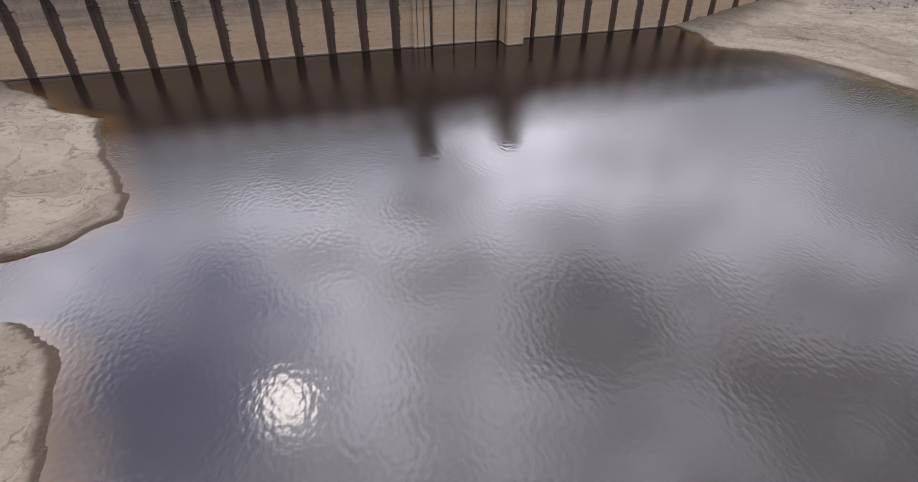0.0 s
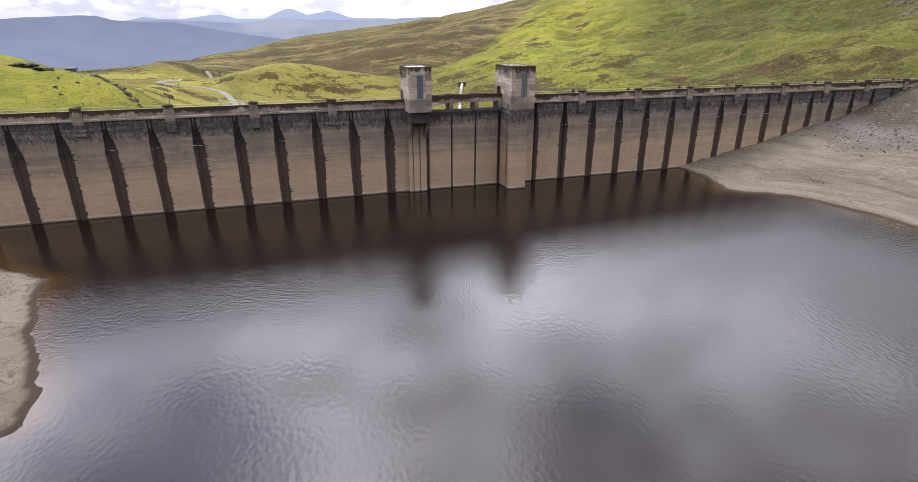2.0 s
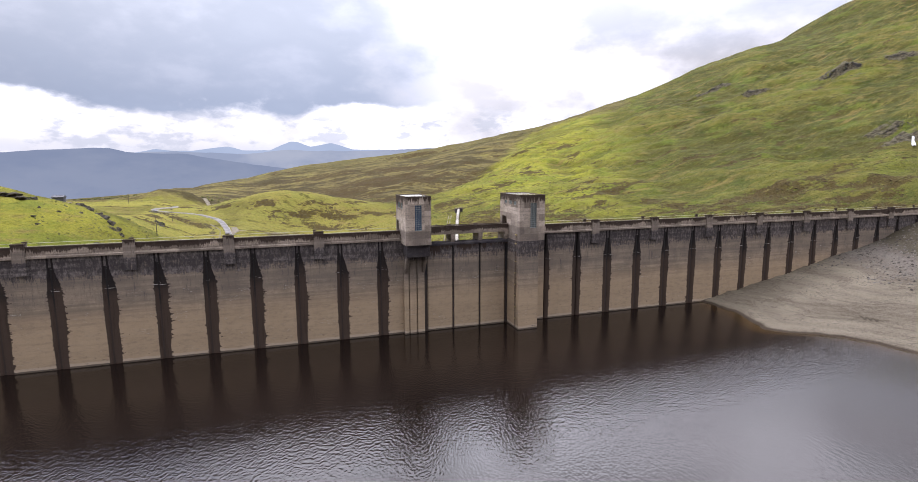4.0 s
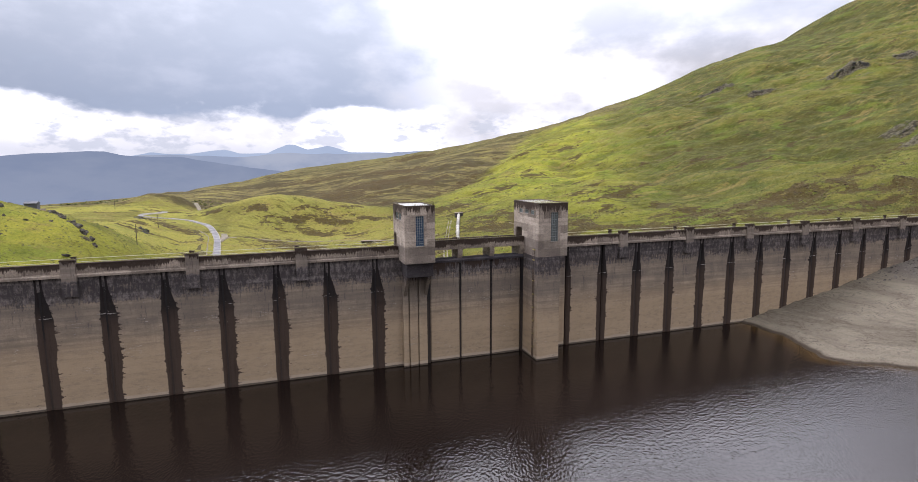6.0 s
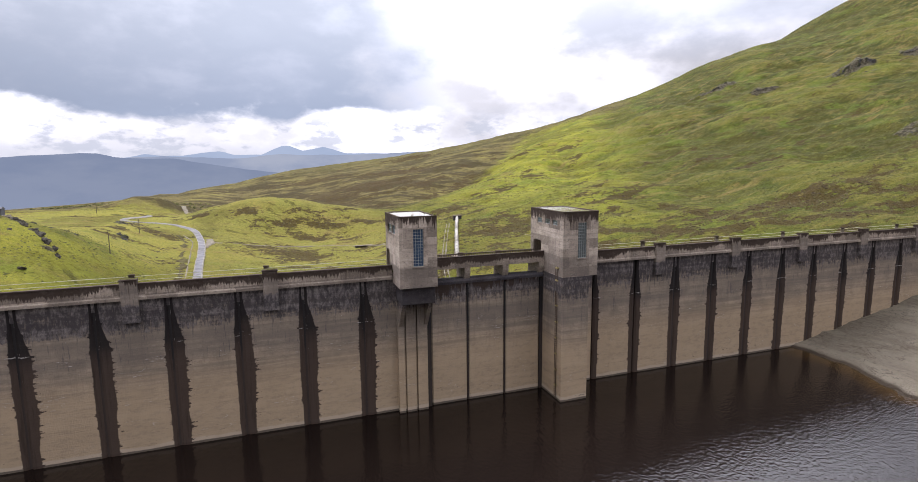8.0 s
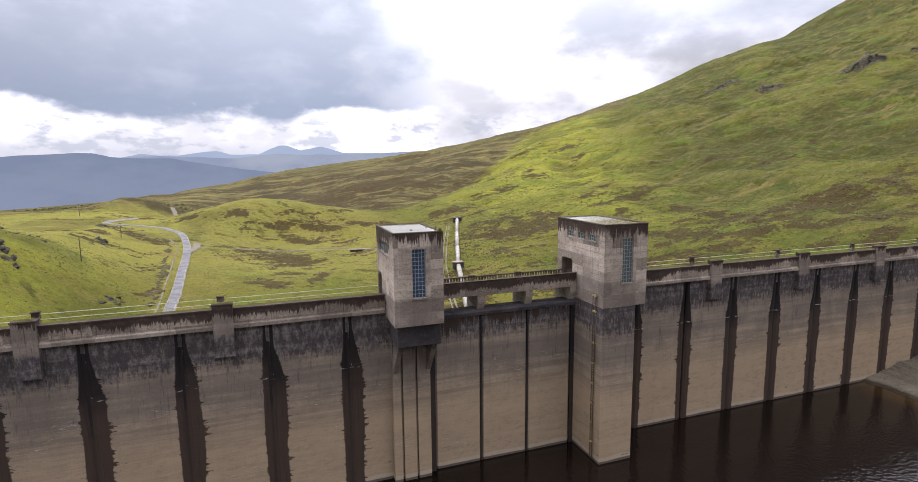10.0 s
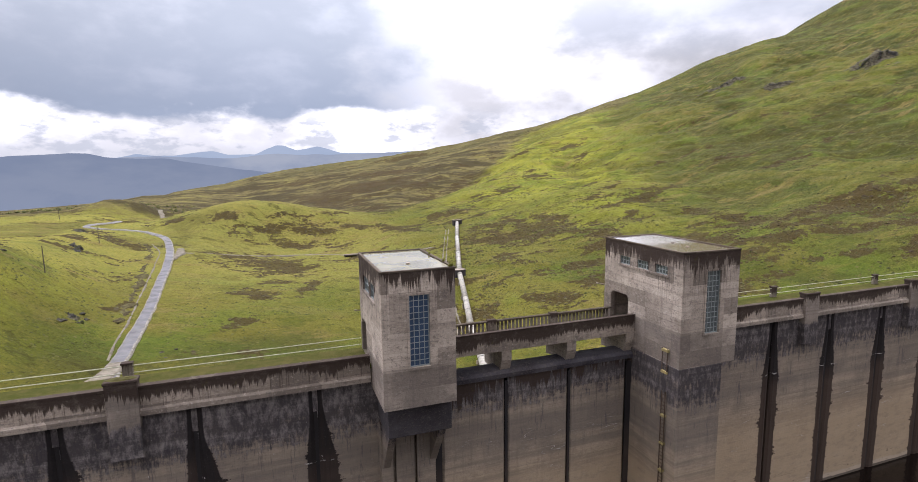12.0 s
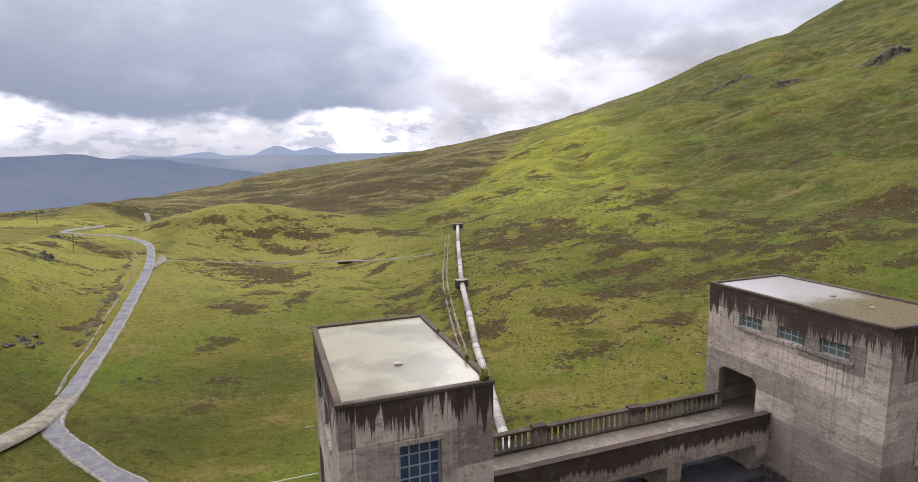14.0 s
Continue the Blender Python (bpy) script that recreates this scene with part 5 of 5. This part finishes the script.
WEED = shader("yellow_green_weed", lambda nt: mix(nt, noise_of(nt, place(nt), 7, 4), (0.20, 0.18, 0.035), (0.09, 0.095, 0.02)), 0.9)


def weed(x, y, z, r, seed):
    """A tuft of blades on a kerb."""
    rng = random.Random(seed)
    bm = bmesh.new()
    for _ in range(46):
        a, lean, h = rng.uniform(0, 6.28), rng.uniform(0.1, 0.9), r * rng.uniform(0.6, 1.3)
        b = Vector((rng.uniform(-0.3, 0.3) * r, rng.uniform(-0.3, 0.3) * r, 0))
        side = Vector((math.cos(a + 1.57), math.sin(a + 1.57), 0)) * 0.03
        tip = b + Vector((math.cos(a) * lean * h, math.sin(a) * lean * h, h))
        bm.faces.new([bm.verts.new(v) for v in (b - side, b + side, tip)])
    ob = tagged(part("weed", bm, WEED), "small yellow-green weed tuft on the roof kerb", "weed", "weeds on the tower", kind="stuff")
    ob.location = (x, y, z)


for k, (x, y, r) in enumerate(((32.75, 123.45, 0.26), (32.85, 123.8, 0.24), (32.8, 125.3, 0.2), (32.8, 128.6, 0.14), (32.6, 123.4, 0.2))):
    weed(x, y, 26.8, r, k)

# ---- footbridge over the overflow ----
bridge = thing("footbridge", "stained concrete footbridge on short piers with a balustrade", "bridge")
BX0, BX1 = 32.95, 50.28
part("deck", boxed(BX0, BX1, DAM_Y + 0.22, DAM_Y + 3.75, DECK_Z - 0.35, DECK_Z, bevel=0.02), DECK, bridge)
side = [(DAM_Y - 0.1, 19.05), (DAM_Y - 0.1, 20.58), (DAM_Y - 0.16, 20.6), (DAM_Y - 0.16, 20.66), (DAM_Y + 0.2, 20.66), (DAM_Y + 0.2, 19.05)]
part("fascia", prism(bmesh.new(), side, BX0, BX1, "x"), BRIDGE, bridge, "black-streaked solid parapet")
for x in (38.55, 44.3, 49.9):
    outline = [(DAM_Y + 0.25, 17.4), (DAM_Y - 0.05, 18.3), (DAM_Y - 0.05, 19.04), (DAM_Y + 3.4, 19.04), (DAM_Y + 3.4, 17.0)]
    part("pier", prism(bmesh.new(), outline, x - 0.42, x + 0.42, "x"), PLAIN, bridge)
balustrade = thing("balustrade", "lichened concrete balustrade with square balusters", "balustrade")
part("base_rail", boxed(BX0, BX1, 130.78, 131.12, DECK_Z + 0.002, DECK_Z + 0.12), MOSS_KERB, balustrade)
for a, b in ((BX0, 38.3), (39.1, 44.05), (44.85, BX1)):
    part("top_rail", boxed(a, b, 130.78, 131.12, 20.36, 20.5, bevel=0.03), MOSS_KERB, balustrade)
for x in (38.7, 44.45):
    part("newel", boxed(x - 0.4, x + 0.4, 130.74, 131.16, DECK_Z + 0.122, 20.6, bevel=0.03), LICHEN, balustrade)
baluster = bpy.data.meshes.new("baluster")
bm = boxed(-0.075, 0.075, -0.09, 0.09, DECK_Z + 0.12, 20.36)
bm.to_mesh(baluster)
bm.free()
for k in range(50):
    x = BX0 + 0.2 + k * 0.342
    if all(abs(x - n) > 0.47 for n in (38.7, 44.45)):
        put("baluster", baluster, LICHEN, balustrade, x, 130.95)

# ---- roads and tracks ----
def smooth_line(points, spacing):
    """A Catmull-Rom line through the points, evenly sampled."""
    p = [Vector(q) for q in points]
    p = [2 * p[0] - p[1]] + p + [2 * p[-1] - p[-2]]
    out = []
    for i in range(1, len(p) - 2):
        n = max(2, round((p[i + 1] - p[i]).length / spacing))
        for k in range(n):
            t = k / n
            out.append(0.5 * (2 * p[i] + (p[i + 1] - p[i - 1]) * t + (2 * p[i - 1] - 5 * p[i] + 4 * p[i + 1] - p[i + 2]) * t * t + (3 * p[i] - p[i - 1] - 3 * p[i + 1] + p[i + 2]) * t ** 3))
    return out + [p[-2]]


def ribbon(name, points, width, material, lift, ragged=0.15, spacing=2.0, seed=1):
    """A strip laid on the land, with its edges turned down into the turf."""
    line = smooth_line(points, spacing)
    verts, faces, rows = [], [], []
    level = np.array([float(land(*c)) for c in line])
    level = np.convolve(np.pad(level, 7, mode="edge"), np.ones(15) / 15, "valid")
    for i, c in enumerate(line):
        d = (line[min(i + 1, len(line) - 1)] - line[max(i - 1, 0)]).normalized()
        side = Vector((-d.y, d.x))
        w0, w1 = [width / 2 + ragged * float(fractal(np.array(i * 0.7), np.array(s * 9.0), 3, seed)) * 2 for s in (1, 2)]
        z = np.array([float(land(*(c + side * o))) for o in (-w0, 0, w1)])
        rows.append((c, side, w0, w1, level[i] + 0.3 * (z - z.mean()) + np.maximum(0, z.max() - level[i] - 0.12) + lift))
    even = np.array([r[4] for r in rows])
    even = np.stack([np.convolve(np.pad(even[:, k], 3, mode="edge"), np.ones(7) / 7, "valid") for k in range(3)], -1)
    for (c, side, w0, w1, _), z in zip(rows, even):
        for o, h in ((-w0 - 0.25, z[0] - 0.6), (-w0, z[0]), (-w0 * 0.6, 0.4 * z[0] + 0.6 * z[1] + 0.03), (w1 * 0.6, 0.4 * z[2] + 0.6 * z[1] + 0.03), (w1, z[2]), (w1 + 0.25, z[2] - 0.6)):
            q = c + side * o
            verts.append((q.x, q.y, h))
    for i in range(len(line) - 1):
        for k in range(5):
            a = i * 6 + k
            faces.append((a, a + 1, a + 7, a + 6))
    mesh = bpy.data.meshes.new(name)
    mesh.from_pydata(verts, [], faces)
    mesh.polygons.foreach_set("use_smooth", [True] * len(faces))
    mesh.attributes.new("across", "FLOAT", "POINT").data.foreach_set("value", [1.1, 1.0, 0.6, 0.6, 1.0, 1.1] * len(line))
    return link(name, mesh, material)


tagged(ribbon("road", [(38, 183), (24, 184), (12, 187), (4.1, 194.3), (-1.3, 201.1), (-6.6, 208.6), (-11.0, 215.2), (-13.1, 223), (-13.3, 233), (-13.9, 250), (-15.1, 277), (-19.2, 320), (-23, 366), (-27.5, 398), (-34, 428), (-46, 446), (-58, 450), (-70, 449), (-78, 452), (-77, 462), (-72, 476), (-70, 490)],
              3.3, ASPHALT, 0.36), "wet grey single-track road with pale gritty edges", "road", kind="structure")
tagged(ribbon("track", [(-32, 160), (-23.5, 177), (-18.8, 190), (-16.8, 199), (-15.4, 207), (-14.3, 215), (-13.4, 222), (-13.2, 230)], 3.8, GRAVEL, 0.24, 0.12, seed=2), "pale gravel track leaving the road", "track", kind="structure")
tagged(ribbon("track", [(-22, 384), (-8, 388), (9, 396), (29, 403), (48, 398), (60, 389), (71.5, 380), (90, 356), (101, 351)], 1.5, GRAVEL, 0.16, 0.5, seed=3), "faint pale gravel track across the valley floor", "track", kind="structure")
tagged(ribbon("track", [(-15.6, 232), (-17.0, 244), (-17.9, 263), (-21.4, 298), (-23.8, 322), (-26.6, 353), (-29.5, 383), (-38, 413)], 0.42, GRAVEL, 0.16, 0.12, seed=4), "narrow pale gravel strip beside the road", "track", kind="structure")
tagged(ribbon("soil_bank", [(-20.2, 262), (-23.6, 298), (-26.4, 322), (-30.2, 353), (-33.5, 383), (-41, 410)], 2.4, SOIL, 0.02, 1.3, spacing=1.6, seed=9), "bare brown soil bank beside the road", "bank", kind="structure")
tagged(ribbon("lay_by", [(-22.5, 396), (-20.6, 386), (-20.8, 374), (-22.4, 366)], 3.6, GRAVEL, 0.17, 0.8, seed=5), "pale gravel lay-by at the road's bend", "road", kind="structure")
tagged(ribbon("track", [(-42, 493), (-58, 560), (-79, 660), (-90, 690)], 3.0, GRAVEL, 0.3, 0.5, seed=6), "distant pale track over the moor", "track", kind="structure")
for side in (0.0, 1.7):
    tagged(ribbon("track", [(120 - side, 384), (103 - side, 337), (91.4 - side, 303), (86 - side, 283), (80.3 - side, 259), (76.4 - side, 242), (71.8 - side, 225)], 0.34, GRAVEL, 0.24, 0.15, seed=7), "pale wheel rut beside the pipeline", "track", group="wheel ruts", kind="structure")

# ---- pipeline ----
pipeline = thing("pipeline", "long pale steel water pipe with collars on the valley floor", "pipeline")
PIPE_R = 1.0
route = [(61.5, 178), (66.2, 195.7), (72.6, 217.9), (78.9, 241.3), (85.4, 263.4), (92.4, 289), (103.6, 322), (113.6, 351.5), (128.5, 393.5)]
heights = [float(land(x, y)) + 1.55 for x, y in route]
heights[0] = heights[1] = min(heights[:2])
stations = [Vector((x, y, z)) for (x, y), z in zip(route, heights)]


def pipe_ring(a, b, r, sides=20):
    return tube(bmesh.new(), a, b, r, sides)


for a, b in zip(stations, stations[1:]):
    d = (b - a).normalized()
    ob = part("pipe_length", pipe_ring(a - d * 0.1, b + d * 0.1, PIPE_R), PIPE, pipeline)
    for poly in ob.data.polygons:
        poly.use_smooth = len(poly.vertices) == 4
    n = max(1, round((b - a).length / 7.4))
    for k in range(n):
        c = a + (b - a) * ((k + 0.5) / n)
        collar = part("collar", pipe_ring(c - d * 0.22, c + d * 0.22, PIPE_R + 0.09), COLLAR, pipeline, "grey pipe collar")
        g = float(land(c.x, c.y)) - 0.8
        if k % 2 == 0 and c.z - PIPE_R > g:
            q = c + d * 0.8
            part("saddle", boxed(q.x - 1.3, q.x + 1.3, q.y - 0.35, q.y + 0.35, g, c.z - 0.5), PLAIN, pipeline, "concrete saddle")
for at, half, top in ((stations[5], 2.1, 1.75), (stations[-1] + Vector((0.6, 1.6, 0)), 2.6, 1.9)):
    g = float(land(at.x, at.y)) - 1.5
    anchor = tagged(part("anchor_block", boxed(at.x - half, at.x + half, at.y - 1.4, at.y + 1.4, g, at.z + 1.25, bevel=0.05), BLACK), "dark weathered concrete anchor block on the pipeline", "concrete block", "pipeline anchors")
    part("cap", boxed(at.x - half - 0.15, at.x + half + 0.15, at.y - 1.55, at.y + 1.55, at.z + 1.252, at.z + 1.55, bevel=0.05), PLAIN, anchor, "pale overhanging cap")

# ---- poles, hut, slab bridge ----
def utility_pole(x, y, height, arm):
    z = float(land(x, y)) - 0.3
    pole = thing("utility_pole", "thin tarred wooden utility pole standing in grass", "utility pole", "utility poles")
    pole.location = (x, y, z)
    bm = bmesh.new()
    bmesh.ops.create_cone(bm, cap_ends=True, segments=10, radius1=0.17, radius2=0.11, depth=height, matrix=Matrix.Translation((0, 0, height / 2)))
    part("shaft", bm, WOOD, pole)
    if arm:
        part("crossarm", boxed(-0.7, 0.7, -0.06, 0.06, height - 0.6, height - 0.45), WOOD, pole)
        for k in (-0.6, 0.6):
            part("insulator", tube(bmesh.new(), (k, 0, height - 0.45), (k, 0, height - 0.25), 0.05, 8), RAIL, pole)
    return pole


for x, y, h, arm in ((-44.6, 288.0, 8.8, False), (-55.6, 388.0, 8.0, True), (-101, 486, 8.0, True)):
    utility_pole(x, y, h, arm)

hut_x, hut_y = -86.0, 309.0
hut_z = float(land(hut_x, hut_y)) - 0.2
hut = thing("hut", "small dark corrugated hut on a pale concrete slab", "hut")
part("slab", boxed(hut_x - 6.5, hut_x + 3.8, hut_y - 3.2, hut_y + 2.4, hut_z - 2.0, hut_z + 0.35), PLAIN, hut, "pale concrete base slab")
part("wall", boxed(hut_x - 2.2, hut_x + 2.2, hut_y - 1.4, hut_y + 1.6, hut_z + 0.352, hut_z + 2.7), SHED, hut)
roof = [(hut_y - 1.7, hut_z + 2.702), (hut_y + 1.9, hut_z + 2.702), (hut_y + 1.9, hut_z + 2.9), (hut_y + 0.1, hut_z + 3.6), (hut_y - 1.7, hut_z + 2.9)]
part("roof", prism(bmesh.new(), roof, hut_x - 2.4, hut_x + 2.4, "x"), SHED, hut)
part("lean_to", boxed(hut_x - 5.2, hut_x - 2.5, hut_y - 1.2, hut_y + 1.2, hut_z + 0.352, hut_z + 1.7), SHED, hut)

slab_z = float(land(65.5, 386)) + 0.9
crossing = thing("slab_bridge", "low concrete slab bridge on dark abutments", "bridge")
part("slab", boxed(59.5, 72.5, 383.2, 386.6, slab_z - 0.5, slab_z - 0.1, bevel=0.05), DECK, crossing)
for x in (60.5, 71.5):
    part("abutment", boxed(x - 0.9, x + 0.9, 383.4, 386.4, slab_z - 3.0, slab_z - 0.502), BLACK, crossing)


# ---- rocks and crags ----
def rock_mesh(seed, sub=3, rough=0.55, ledges=0.0):
    bm = bmesh.new()
    bmesh.ops.create_icosphere(bm, subdivisions=sub, radius=1.0)
    off = Vector((seed * 3.7, seed * 1.3, -seed * 2.1))
    for v in bm.verts:
        n = noise.fractal(v.co * 1.1 + off, 0.9, 2.1, 5)
        c = noise.cell(v.co * 2.3 + off) * 0.12
        k = 1 + rough * n + c
        if ledges:
            k += ledges * (math.floor((v.co.z + 0.2 * n) * 5) % 2)
        v.co *= k
    mesh = bpy.data.meshes.new("rock")
    bm.to_mesh(mesh)
    bm.free()
    return mesh


CLIFF = shader("cliff_rock", lambda nt: mix(nt, ramp(nt, noise_of(nt, place(nt), 0.35, 6, 0.7), 0.50, 0.60), mix(nt, ramp(nt, noise_of(nt, place(nt), 0.5, 8, 0.75, (1.4, 1.4, 0.5)), 0.38, 0.62), (0.026, 0.024, 0.022), (0.115, 0.108, 0.102)), (0.060, 0.066, 0.018)), 0.95, lambda nt: noise_of(nt, place(nt), 1.2, 8, 0.7), 0.8, 0.6)
ROCKS = [rock_mesh(s) for s in range(1, 6)]
CRAGS = [rock_mesh(s, 4, 0.75, 0.10) for s in range(11, 15)]


def put_rock(x, y, sx, sy, sz, turn, k, sink=0.35):
    ob = link("rock", ROCKS[k % 5], STONE)
    ob.matrix_basis = Matrix.LocRotScale((x, y, float(land(x, y)) + sz * (0.3 - sink)), Euler((0.1 * k, 0.15, turn)), (sx, sy, sz))
    return tagged(ob, "weathered grey rock half buried in the turf", "rock", "rocks in the grass")


rng = random.Random(7)
for x, y, s in ((-28.4, 261.6, 1.6), (-30.2, 252.4, 1.8), (-26.5, 258, 1.2), (-87.5, 270, 4.6), (-83, 265.5, 3.2), (-91, 268, 3.0), (-93, 309, 2.4), (-78, 318, 2.0), (-5.4, 238, 1.0), (-4.0, 234, 0.7), (-2.6, 240, 0.8)):
    put_rock(x, y, s * rng.uniform(0.6, 0.9), s * 0.55, s * rng.uniform(0.22, 0.36), rng.uniform(0, 3), rng.randrange(5))
for k in range(9):
    f = k / 8
    put_rock(-69 + 21 * f + rng.uniform(-1, 1), 277 - 28 * f + rng.uniform(-1, 1), rng.uniform(1.4, 2.6), rng.uniform(0.7, 1.2), rng.uniform(0.4, 0.9), -0.9, k)
for k in range(11):
    put_rock(rng.uniform(-78, -38), rng.uniform(228, 300), rng.uniform(0.5, 1.3), rng.uniform(0.4, 0.9), rng.uniform(0.25, 0.5), rng.uniform(0, 3), k)


def crag(x, y, spread, size, n, seed, label="dark broken rock crag on the green hillside", group="hillside crags"):
    """A broken outcrop: ledged lumps set into the slope, joined into one."""
    rng = random.Random(seed)
    outcrop = thing("crag", label, "rock", group)
    for k in range(n):
        a, s = rng.uniform(-0.9, 0.9) * spread, rng.uniform(-0.5, 0.5) * size + 1.0
        s -= 9 * float(fractal((x - 0.67 * a) / 14, (y + 0.74 * a) / 14, 4, 57))
        px, py = x + 0.74 * s - 0.67 * a, y + 0.67 * s + 0.74 * a
        r = size * rng.uniform(0.5, 1.2)
        lump = link("rock_face", CRAGS[rng.randrange(4)], CLIFF, outcrop)
        lump.matrix_basis = Matrix.LocRotScale((px, py, float(land(px, py)) - 0.55 * r), Euler((0, -0.3, rng.uniform(-0.5, 0.5) - 0.75)), (r * 0.6, r * 1.0, r * 0.85))
    return outcrop


for k, (x, y, spread, size, n) in enumerate(((-57.5, 361.5, 5, 1.5, 16), (-61, 367, 4, 1.0, 9), (-72, 411, 7, 1.3, 12), (-86, 268, 6, 1.5, 12), (-29, 256, 4, 0.8, 9))):
    crag(x, y, spread, size, n, 80 + k, "weathered grey rock outcrop with heather on a grassy knoll", "outcrops on the knolls")
for k, (x, y, spread, size) in enumerate(CRAG_SITES):
    crag(x, y, spread, size * 0.10, 30, 40 + k)
fall = tagged(ribbon("hill_stream", [(374, 254), (366, 249), (357, 243), (349, 238)], 0.9, shader("white_water", (0.5, 0.52, 0.54), 0.6), 0.9, 0.4, seed=8), "thin white stream falling beside the crag", "stream", kind="structure")


# ---- heather, tussocks, stones ----
def clumps(name, spots, material, label, category, squat=0.55):
    """Many small ragged mounds in one mesh; spots: rows of x, y, z, radius."""
    spots = np.asarray(spots)
    n = len(spots)
    gen = np.random.default_rng(n)
    ring = np.arange(6) * math.pi / 3
    verts = np.zeros((n, 13, 3))
    for level, (rad, high, start) in enumerate(((1.0, -0.25, 0), (0.72, 0.55, 6))):
        a = ring[None] + gen.uniform(0, 1, (n, 1)) + level * 0.5
        r = rad * gen.uniform(0.65, 1.25, (n, 6))
        verts[:, start:start + 6, 0], verts[:, start:start + 6, 1] = r * np.cos(a), r * np.sin(a)
        verts[:, start:start + 6, 2] = high * gen.uniform(0.6, 1.2, (n, 6)) * squat * (1 if level else 1 / squat)
    verts[:, 12, 2] = squat * gen.uniform(0.8, 1.3, n)
    verts = verts * spots[:, None, 3:4] + spots[:, None, :3]
    tris = []
    for k in range(6):
        j = (k + 1) % 6
        tris += [(k, j, 6 + j), (k, 6 + j, 6 + k), (6 + k, 6 + j, 12)]
    faces = (np.array(tris)[None] + (np.arange(n) * 13)[:, None, None]).reshape(-1, 3)
    mesh = bpy.data.meshes.new(name)
    mesh.from_pydata(verts.reshape(-1, 3).tolist(), [], faces.tolist())
    return tagged(link(name, mesh, material), label, category, kind="stuff")


def scatter(n, x0, x1, y0, y1, keep, r0, r1, seed, sink=0.1):
    gen = np.random.default_rng(seed)
    x, y, r = gen.uniform(x0, x1, n), gen.uniform(y0, y1, n), r0 + (r1 - r0) * gen.uniform(0, 1, n) ** 2
    ok = keep(x, y, gen.uniform(0, 1, n))
    x, y, r = x[ok], y[ok], r[ok]
    return np.stack([x, y, land(x, y) - sink * r, r], -1)


def off_road(x, y):
    return ~((np.abs(x + 15 + 0.04 * np.clip(y - 250, 0, 150)) < 7) & (y > 195) & (y < 430)) & ~((np.abs(y - 200) < 26) & (x > -20) & (x < 40) & (y < 228))


def off_pipe(x, y):
    return np.abs(x - np.interp(y, [q[1] for q in route], [q[0] for q in route])) > 2.6


clumps("heather_clumps", scatter(60000, -70, 340, 180, 480, lambda x, y, p: (heath(x, y) > 0.13 + 0.05 * p) & (p < 0.55) & off_road(x, y) & off_pipe(x, y), 0.35, 1.0, 1),
       HEATHER, "dark brown heather clumps in ragged drifts", "heather", 0.5)
clumps("grass_tussocks", scatter(30000, -75, 190, 165, 330, lambda x, y, p: (heath(x, y) < 0.10) & (p < 0.22 + 0.5 * (fractal(x / 9, y / 9, 3, 61) > 0.12)) & off_road(x, y) & off_pipe(x, y), 0.18, 0.5, 2),
       TUFT, "rough green and straw grass tussocks", "grass", 0.6)
clumps("hillside_tussocks", scatter(70000, 90, 430, 190, 600, lambda x, y, p: (p < 0.04 + 0.5 * (fractal(x / 16, y / 7, 4, 63) > 0.14)), 0.25, 0.7, 5),
       TUFT, "rough green and brown tussocks on the hillside", "grass", 0.75)
clumps("far_bushes", scatter(900, -190, -55, 600, 790, lambda x, y, p: p < 0.5, 0.9, 2.4, 3),
       TUFT, "pale green young trees far down the valley", "bushes", 0.9)
clumps("shore_stones", scatter(9000, 128, 215, 75, 127.2, lambda x, y, p: (land(x, y) > 6.0 + 3.2 * p + 2.5 * fractal(x / 9, y / 9, 3, 71)), 0.10, 0.42, 4),
       SHINGLE, "grey and pale loose stones on the dry shore", "stones", 0.7)
